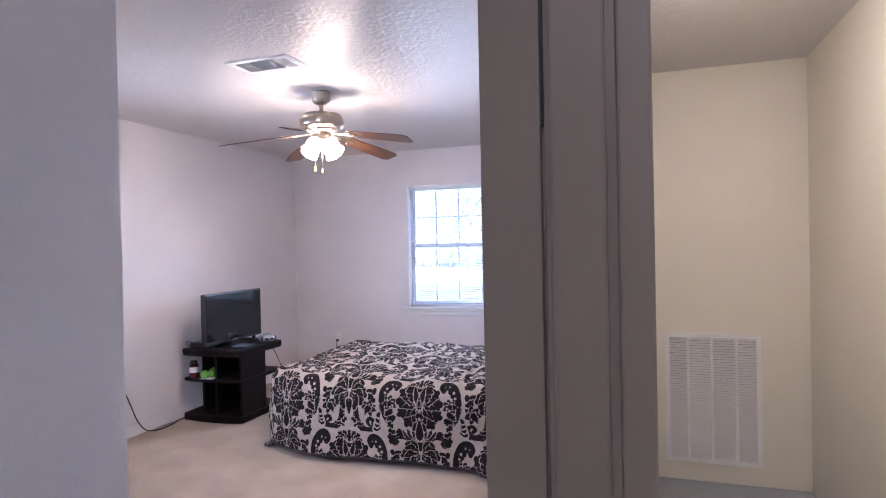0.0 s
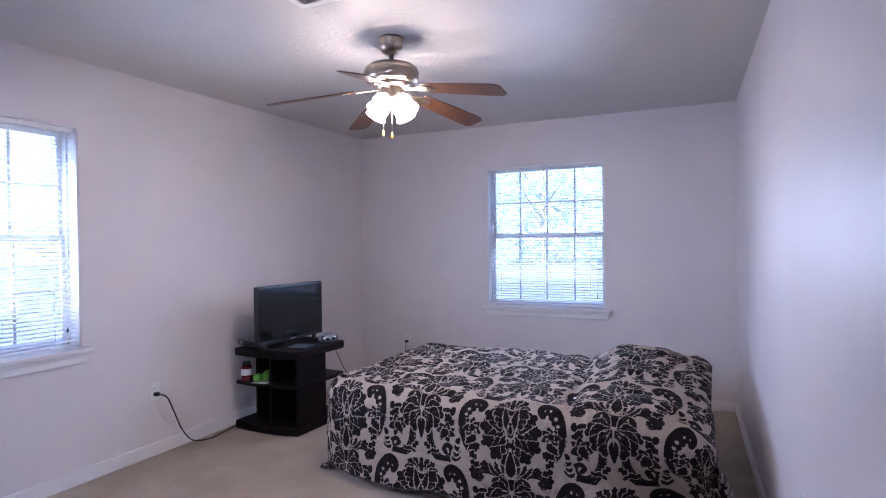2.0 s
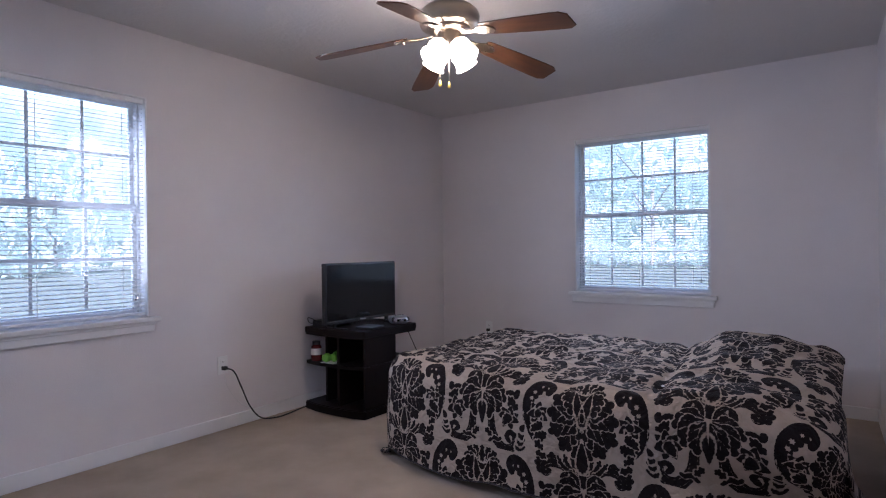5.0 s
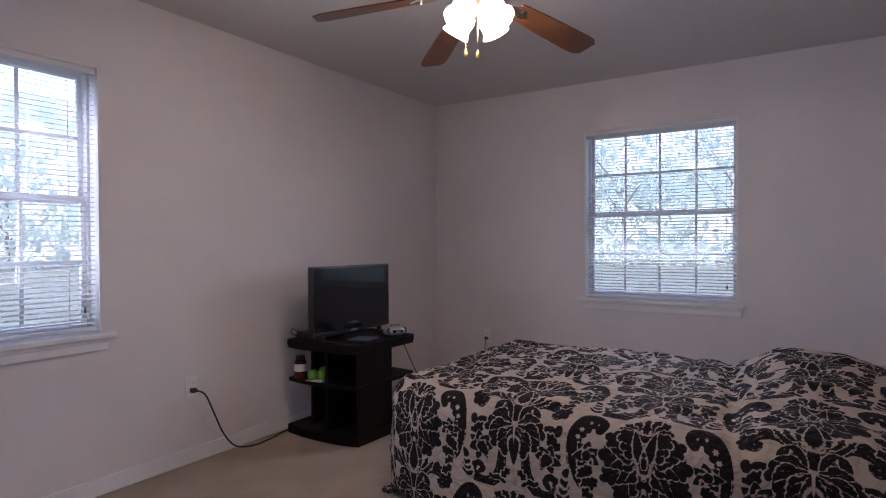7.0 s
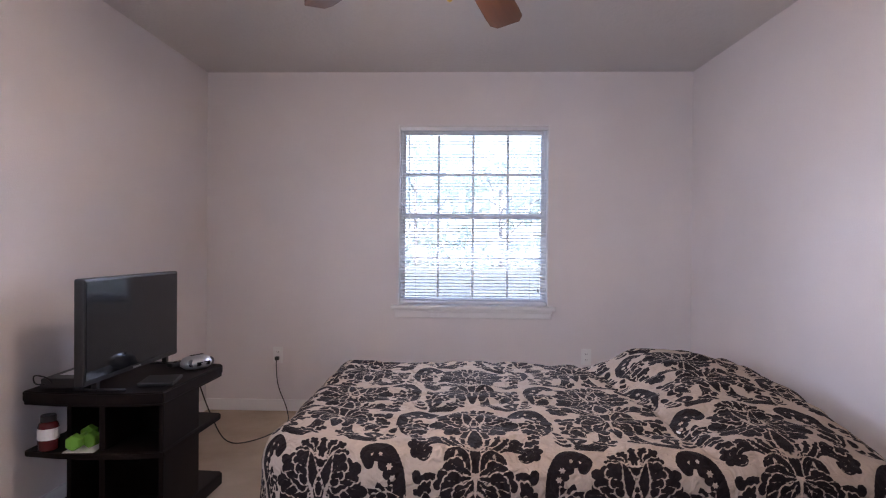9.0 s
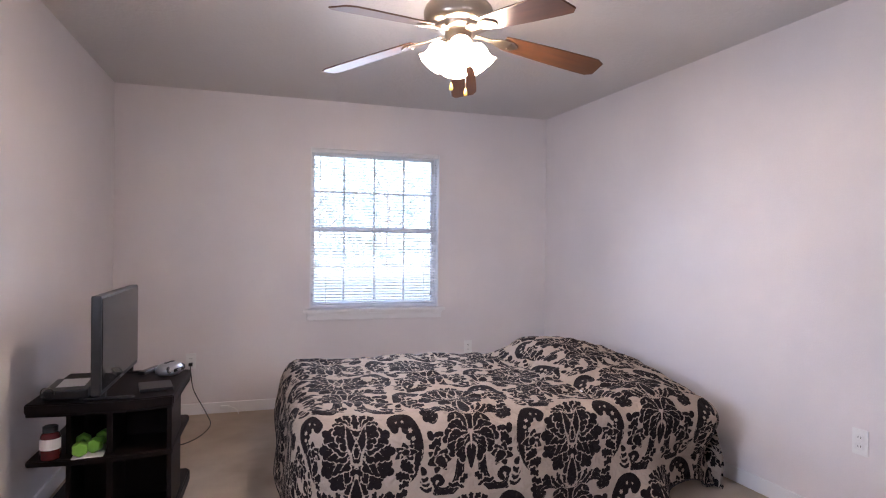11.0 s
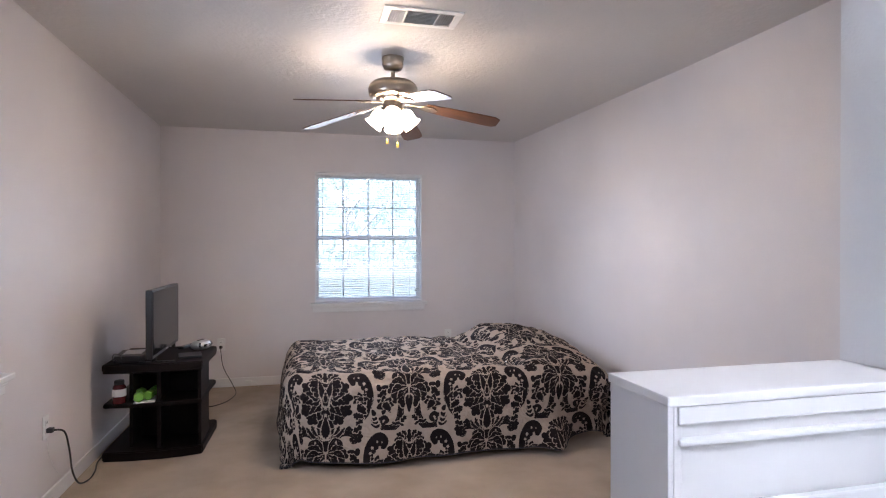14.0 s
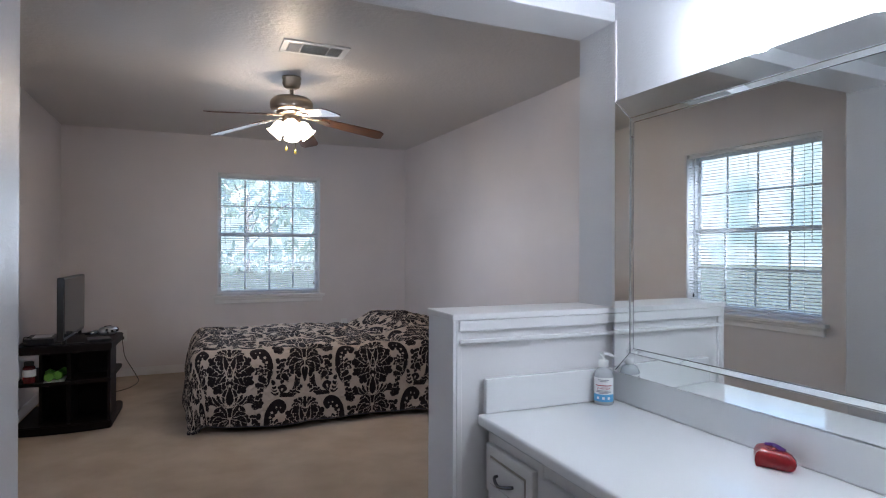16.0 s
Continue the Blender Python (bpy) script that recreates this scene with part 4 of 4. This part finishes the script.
part("keypad", box(-0.06, 0.06, -0.013, 0.013, 0.0195, 0.0215, 0.001), CHROME, rm)

jar = thing("vitamin_bottle", "dark plastic bottle with a white label and black lid", "bottle", (-3.03, 4.505, 0.3565))
part("body", lathe([(0, 0), (0.036, 0), (0.039, 0.006), (0.039, 0.09), (0.034, 0.108), (0.026, 0.116), (0, 0.116)], 28), material("maroon_plastic", (0.10, 0.012, 0.015), 0.2, vary=0.1), jar, "", True)
part("label", lathe([(0.0394, 0.045), (0.0396, 0.046), (0.0396, 0.09), (0.0394, 0.091)], 28), PLASTIC, jar, "white paper label")
part("lid", lathe([(0, 0.142), (0.026, 0.142), (0.029, 0.138), (0.029, 0.117), (0, 0.117)], 28), BLACK, jar)


def dumbbell(x, y, z, rz):
    d = thing("dumbbell", "small green rubber-coated hex dumbbell", "dumbbell", (x, y, z), rz, "dumbbells")
    for s in (-1, 1):
        part("head", lathe([(0, -0.022), (0.028, -0.022), (0.033, -0.016), (0.033, 0.016), (0.028, 0.022), (0, 0.022)], 6, Matrix.Translation((0, s * 0.06, 0.029)) @ Matrix.Rotation(radians(90), 4, "X") @ Matrix.Rotation(radians(30), 4, "Z")), GREEN, d)
    part("grip", lathe([(0.013, -0.04), (0.015, 0), (0.013, 0.04)], 16, Matrix.Translation((0, 0, 0.029)) @ Matrix.Rotation(radians(90), 4, "X")), GREEN, d, "", True)


dumbbell(-2.925, 4.560, 0.3595, 8)
dumbbell(-2.865, 4.600, 0.3595, -6)
pl = thing("paper_sheet", "white paper sheet under the dumbbells", "paper", (-2.89, 4.565, 0.3565), 5)
part("sheet", box(-0.06, 0.06, -0.10, 0.10, 0, 0.0028), PLASTIC, pl)

# ---- vanity ----
CY0, CY1, CX0, CTOP = -0.55, PY0 - 0.001, -1.200, 0.750
counter = thing("vanity_counter", "white cultured-marble vanity top with backsplashes", "countertop", (0, 0, 0))
part("slab", box(CX0, PX1 - 0.001, CY0, CY1, CTOP - 0.036, CTOP, 0.011, 4), COUNTER, counter, "", True)
part("backsplash", box(PX1 - 0.022, PX1 - 0.001, CY0, CY1, CTOP + 0.0005, 0.848, 0.004), COUNTER, counter)
part("side_splash", box(CX0 + 0.022, PX1 - 0.023, CY1 - 0.021, CY1, CTOP + 0.0005, 0.858, 0.004), COUNTER, counter)


def cabinet(y0, y1, drawers):
    """A base unit with raised-panel fronts that face into the nook."""
    c = thing("vanity_cabinet", "off-white painted vanity cabinet with raised panels", "cabinet", (0, 0, 0), group="vanity units")
    part("body", box(CX0 + 0.035, PX1 - 0.002, y0 + 0.001, y1 - 0.001, 0.09, CTOP - 0.037, 0.001), CABINET, c)
    part("toe_kick", box(CX0 + 0.10, PX1 - 0.002, y0 + 0.001, y1 - 0.001, 0.002, 0.0895), CABINET, c)
    fx = CX0 + 0.035
    spans = [(0.525, 0.670), (0.325, 0.500), (0.115, 0.300)] if drawers else [(0.115, 0.670)]
    for z0, z1 in spans:
        d = part("drawer" if drawers else "door", box(fx - 0.020, fx - 0.0005, y0 + 0.022, y1 - 0.022, z0, z1, 0.006, 3), CABINET, c)
        in_ = 0.030 if drawers else 0.055
        # no groove is cut: a thin dark plate paints its shade
        part("groove_shade", box(fx - 0.0212, fx - 0.0195, y0 + 0.022 + in_, y1 - 0.022 - in_, z0 + in_, z1 - in_, 0.0006, 1), SHADED_PAINT, d, "thin dark plate painted as groove shade")
        part("raised_panel", box(fx - 0.0275, fx - 0.0205, y0 + 0.028 + in_, y1 - 0.028 - in_, z0 + in_ + 0.006, z1 - in_ - 0.006, 0.005, 2), CABINET, d)
        ym, zm = (y0 + y1) / 2, (z0 + z1) / 2
        if drawers:
            h = tube([(fx - 0.026, ym + 0.045, zm), (fx - 0.040, ym + 0.040, zm), (fx - 0.048, ym + 0.018, zm - 0.006), (fx - 0.050, ym, zm - 0.009), (fx - 0.048, ym - 0.018, zm - 0.006), (fx - 0.040, ym - 0.040, zm), (fx - 0.026, ym - 0.045, zm)], 0.0048)
        else:
            yk = y0 + 0.05
            h = tube([(fx - 0.02, yk, zm + 0.045), (fx - 0.042, yk, zm + 0.04), (fx - 0.05, yk, zm), (fx - 0.042, yk, zm - 0.04), (fx - 0.02, yk, zm - 0.045)], 0.0048)
        part("handle", h, CHROME, d, "dark chrome arch pull", True)


cabinet(1.14, 1.447, True)
cabinet(0.70, 1.139, False)
cabinet(0.24, 0.699, False)
cabinet(-0.55, 0.239, False)

mirror = thing("vanity_mirror", "large rectangular wall mirror above the vanity counter", "mirror", (0, 0, 0))
MY0, MY1, MZ0, MZ1, MF = 0.10, 1.419, 0.850, 1.764, 0.073
part("backing", box(PX1 - 0.026, PX1 - 0.001, MY0, MY1, MZ0, MZ1), BLACK, mirror)
part("glass", box(PX1 - 0.034, PX1 - 0.0265, MY0 + MF + 0.018, MY1 - MF - 0.018, MZ0 + MF + 0.018, MZ1 - MF - 0.018, 0.001, 1), MIRROR, mirror, "clear mirror glass")


def strip(a, b, inner_a, inner_b, outer=0.0338, inner=0.035, name="bevelled_strip"):
    """A mitred strip of mirror whose inner edge stands proud of the wall."""
    bm = bmesh.new()
    q = [(PX1 - outer, *a), (PX1 - outer, *b), (PX1 - inner, *inner_b), (PX1 - inner, *inner_a)]
    front = [bm.verts.new(p) for p in q]
    back = [bm.verts.new((PX1 - 0.0265, p[1], p[2])) for p in q]
    bm.faces.new(front), bm.faces.new(back)
    for i in range(4):
        bm.faces.new((front[i], front[(i + 1) % 4], back[(i + 1) % 4], back[i]))
    bmesh.ops.bevel(bm, geom=list(bm.edges), offset=0.0012, segments=1, affect="EDGES")
    part(name, bm, MIRROR, mirror)


g = 0.001
oy0, oy1, oz0, oz1 = MY0, MY1, MZ0, MZ1
iy0, iy1, iz0, iz1 = MY0 + MF, MY1 - MF, MZ0 + MF, MZ1 - MF
mirror.matrix_world = Matrix.Translation((PX1, MY1, 0)) @ Matrix.Rotation(radians(0.85), 4, "Z") @ Matrix.Translation((-PX1, -MY1, 0))    # hangs a little out of square
strip((oy0 + g, oz0), (oy1 - g, oz0), (iy0 + g, iz0), (iy1 - g, iz0))
strip((oy0 + g, oz1), (oy1 - g, oz1), (iy0 + g, iz1), (iy1 - g, iz1))
strip((oy0, oz0 + g), (oy0, oz1 - g), (iy0, iz0 + g), (iy0, iz1 - g))
strip((oy1, oz0 + g), (oy1, oz1 - g), (iy1, iz0 + g), (iy1, iz1 - g))

c = 0.017                                                    # ground edge of the glass itself
for a, b in (((iy0, iz0), (iy1, iz0)), ((iy0, iz1), (iy1, iz1)), ((iy0, iz0), (iy0, iz1)), ((iy1, iz0), (iy1, iz1))):
    inside = [(y + (c if y == iy0 else -c), z + (c if z == iz0 else -c)) for y, z in (a, b)]
    strip(a, b, inside[0], inside[1], 0.0315, 0.0342, "ground_edge")

light = thing("vanity_light", "chrome bath bar light with lit globe bulbs over the mirror", "wall lamp", (PX1, 0, 0))
part("bar", box(-0.03, -0.001, 0.0, 1.08, 1.995, 2.065, 0.006), SILVER, light)
for y in (0.94, 0.64, 0.34, 0.06):
    arm_ = part("holder", lathe([(0.02, 0.02), (0.034, 0.015), (0.036, -0.02), (0.02, -0.028), (0.018, -0.055), (0, -0.056)], 24, Matrix.Translation((-0.10, y, 1.965))), SILVER, light, "", True)
    part("arm", tube([(-0.03, y, 2.03), (-0.08, y, 2.03), (-0.10, y, 2.01), (-0.10, y, 1.98)], 0.008), SILVER, light, "", True)
    part("bulb", lathe([(0.0, -0.056), (0.017, -0.06), (0.034, -0.078), (0.05, -0.105), (0.052, -0.125), (0.043, -0.15), (0.024, -0.166), (0, -0.172)], 24, Matrix.Translation((-0.10, y, 1.965))), BULB, arm_, "lit white bulb", True)

# ---- things on the vanity ----
san = thing("sanitizer_bottle", "clear pump bottle of hand sanitizer with a printed label", "bottle", (-0.757, 1.404, CTOP + 0.0005), -40)
part("body", lathe([(0, 0), (0.029, 0), (0.032, 0.004), (0.032, 0.095), (0.026, 0.112), (0.013, 0.120), (0.013, 0.126), (0, 0.126)], 32), frosted("clear_plastic", (0.84, 0.87, 0.90), 0.12), san, "", True)
part("gel", lathe([(0, 0.003), (0.0285, 0.004), (0.0295, 0.085), (0, 0.086)], 28), frosted("gel", (0.80, 0.86, 0.92), 0.1), san, "", True)


def wrap(bm, radius):
    """Bends a flat drawing in the xz plane round the bottle."""
    for v in bm.verts:
        a = v.co.x / radius - math.pi / 2
        rr = radius - v.co.y
        v.co = Vector((rr * math.cos(a), rr * math.sin(a), v.co.z))
    return bm


def bar(x0, x1, z0, z1, radius, depth=0.0):
    bm = bmesh.new()
    n = 10
    lo = [bm.verts.new((x0 + (x1 - x0) * i / n, depth, z0)) for i in range(n + 1)]
    hi = [bm.verts.new((x0 + (x1 - x0) * i / n, depth, z1)) for i in range(n + 1)]
    for i in range(n):
        bm.faces.new((lo[i], lo[i + 1], hi[i + 1], hi[i]))
    ex = bmesh.ops.extrude_face_region(bm, geom=list(bm.faces))
    bmesh.ops.translate(bm, verts=[v for v in ex["geom"] if isinstance(v, bmesh.types.BMVert)], vec=(0, -0.0003, 0))
    return wrap(bm, radius)


lab = part("label", bar(-0.040, 0.040, 0.012, 0.090, 0.0324), PLASTIC, san, "white label with red, grey and blue print")
part("colour_band", bar(-0.040, 0.040, 0.012, 0.036, 0.0328), BLUE, lab)
part("print_bar", bar(-0.028, 0.028, 0.0635, 0.0665, 0.0328), REDPRINT, lab)
for z, w_ in ((0.082, 0.018), (0.0775, 0.012), (0.047, 0.022), (0.043, 0.025), (0.039, 0.016)):
    part("print_bar", bar(-w_, w_, z, z + 0.0022, 0.0328), GREYPRINT, lab)
for x in (-0.018, 0.0, 0.018):
    part("print_dot", bar(x - 0.004, x + 0.004, 0.020, 0.028, 0.0331), PLASTIC, lab)
words = bpy.data.curves.new("lettering", "FONT")
words.body, words.size, words.align_x = "SANITIZER", 0.0098, "CENTER"
carrier = bpy.data.objects.new("lettering", words)
tm = bmesh.new()
tm.from_mesh(carrier.to_mesh())
carrier.to_mesh_clear()
bpy.data.objects.remove(carrier)
for v in tm.verts:
    v.co = Vector((v.co.x, -0.0004, v.co.y + 0.053))
part("lettering", wrap(tm, 0.0328), REDPRINT, lab)
pump = part("pump", lathe([(0.015, 0.122), (0.0165, 0.124), (0.0165, 0.142), (0.013, 0.145), (0.006, 0.146), (0.005, 0.158), (0.011, 0.159), (0.012, 0.166), (0.010, 0.170), (0, 0.170)], 24), PLASTIC, san, "white pump head", True)
part("spout", tube([(0, 0, 0.165), (0.018, -0.012, 0.166), (0.030, -0.020, 0.160)], 0.0048), PLASTIC, pump, "", True)

soap = thing("soap_dish", "translucent red heart-shaped gel soap with a purple ribbon", "soap", (-0.748, 0.805, CTOP + 0.0005), -100)
soap.scale = (1.18, 1.18, 1.18)
heart = []
for i in range(40):
    a = 2 * math.pi * i / 40
    heart.append((0.0035 * 16 * math.sin(a) ** 3, 0.0026 * (13 * math.cos(a) - 5 * math.cos(2 * a) - 2 * math.cos(3 * a) - math.cos(4 * a))))
hb = bmesh.new()
rings = [(0.0, 0.74), (0.003, 0.82), (0.012, 0.88), (0.022, 0.85), (0.030, 0.72), (0.034, 0.52), (0.033, 0.25), (0.031, 0.08)]
loops = [[hb.verts.new((x * s, y * s, z)) for x, y in heart] for z, s in rings]
for p, q in zip(loops, loops[1:]):
    for i in range(40):
        hb.faces.new((p[i], p[(i + 1) % 40], q[(i + 1) % 40], q[i]))
hb.faces.new(loops[0]), hb.faces.new(loops[-1])
part("body", hb, REDGEL, soap, "", True)
part("ribbon", tube([(-0.026, 0.010, 0.032), (-0.010, 0.016, 0.035), (0.006, 0.012, 0.036), (0.020, 0.014, 0.033)], 0.0045), PURPLE, soap, "", True)

# ---- hall ----
grille = thing("return_grille", "white louvred return-air grille low on the hall wall", "vent", (0.672, HY, 0.112))
gw, gh = 0.52, 0.77
gf = bmesh.new()
for x0, x1, z0, z1 in ((0, 0.028, 0, gh), (gw - 0.028, gw, 0, gh), (0.028, gw - 0.028, 0, 0.03), (0.028, gw - 0.028, gh - 0.03, gh)):
    box(x0, x1, -0.016, -0.0005, z0, z1, 0.003, bm=gf)
part("frame", gf, TRIM, grille)
part("backing", box(0.02, gw - 0.02, -0.003, -0.001, 0.02, gh - 0.02), BLACK, grille)
for i in (1, 2, 3):
    x = gw * i / 4
    part("mullion", box(x - 0.007, x + 0.007, -0.014, -0.003, 0.03, gh - 0.03, 0.001), TRIM, grille)
lv = finish(box(0.028, gw - 0.028, -0.0085, 0.0085, -0.0006, 0.0006), "louvre", TRIM)
for k in range(46):
    ob = new("louvre", lv)
    ob.parent, ob.matrix_local = grille, pose(0, -0.0085, 0.038 + k * (gh - 0.076) / 45, 42, 0, 0)
# dome out of view, added for the warm light on the hall walls
dome = thing("unseen_hall_lamp", "unseen frosted dome lamp added to light the hall", "ceiling lamp", (1.0, 2.6, TOP), group="hall lamps")
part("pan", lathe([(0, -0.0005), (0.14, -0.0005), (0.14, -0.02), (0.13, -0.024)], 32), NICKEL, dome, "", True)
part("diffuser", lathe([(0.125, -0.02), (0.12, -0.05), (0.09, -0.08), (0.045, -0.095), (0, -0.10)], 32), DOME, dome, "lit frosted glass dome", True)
# another unseen dome, added to brighten the casing and the passage
fill_lamp = copy_thing(dome, pose(0.75, -0.5, TOP))
for o in fill_lamp.children:
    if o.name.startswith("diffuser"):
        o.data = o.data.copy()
        o.data.materials[0] = FILL_DOME

# ---- out of doors ----
setting("ground", box(-400, 400, -400, 400, -0.45, -0.4), GRASS, "mown lawn around the house", "ground")


def tree(x, y, height, spread, seed, leaves):
    """A tapered trunk with limbs and a crown of many small leaf clumps."""
    r = random.Random(seed)
    t = thing("tree", "broad-leaved garden tree in full leaf", "tree", (x, y, -0.4), r.uniform(0, 360), "garden trees")
    wood = tube([(0, 0, -0.1), (0.06, 0.02, height * 0.2), (0.0, 0.1, height * 0.42), (0.1, 0.05, height * 0.7)], 0.13, 8, 4)
    tips = []
    for k in range(8):
        a, h = k * 2.4 + r.uniform(-0.4, 0.4), height * r.uniform(0.12, 0.6)
        tip = Vector((math.cos(a) * spread * r.uniform(0.5, 0.8), math.sin(a) * spread * r.uniform(0.5, 0.8), h + height * r.uniform(0.1, 0.3)))
        join(wood, tube([(0.03, 0.05, h), tuple(tip * 0.5 + Vector((0, 0, h * 0.5))), tuple(tip)], 0.05, 6, 3))
        tips.append(tip)
    part("trunk", wood, BARK, t, "", True)
    tips.append(Vector((0, 0, height * 0.85)))
    for k in range(5):                                  # undergrowth round the foot
        tips.append(Vector((math.cos(k * 1.3) * spread * 0.7, math.sin(k * 1.3) * spread * 0.7, r.uniform(0.3, 1.4))))
    verts, faces = [], []
    for _ in range(leaves):
        c = r.choice(tips) + Vector((r.gauss(0, spread * 0.28), r.gauss(0, spread * 0.28), r.gauss(0, height * 0.1)))
        q = Euler((r.uniform(0, 6.3), r.uniform(0, 6.3), r.uniform(0, 6.3))).to_matrix()
        s = r.uniform(0.30, 0.60)
        n = len(verts)
        verts += [c + q @ Vector(v) * s for v in ((-1, 0, 0), (0, -0.5, 0.12), (1, 0, 0), (0, 0.5, 0.12))]
        faces.append((n, n + 1, n + 2, n + 3))
    me = bpy.data.meshes.new("crown")
    me.from_pydata([tuple(v) for v in verts], [], faces)
    me.materials.append(LEAF)
    crown = new("crown", me)
    crown.parent = t
    tagged(crown, kind="stuff")


for k, (x, y) in enumerate(((-19, 47), (-11.5, 43), (-5.0, 48), (1.5, 44), (8.0, 49), (-46, -9), (-43, -1.5), (-48, 5.5), (-44, 12.5), (-49, 20))):
    tree(x, y, 8.5 + 1.7 * (k * 7 % 3), 3.9 + 0.4 * (k % 3), k + 1, 560)

# glowing sheets in place of daylit woods beyond the yard
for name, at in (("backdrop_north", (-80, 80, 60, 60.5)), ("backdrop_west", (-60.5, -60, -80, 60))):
    tagged(part(name, box(*at, -0.4, 15), FAR), "self-lit sheet with pale hazy woods painted on", "backdrop", "", "structure")
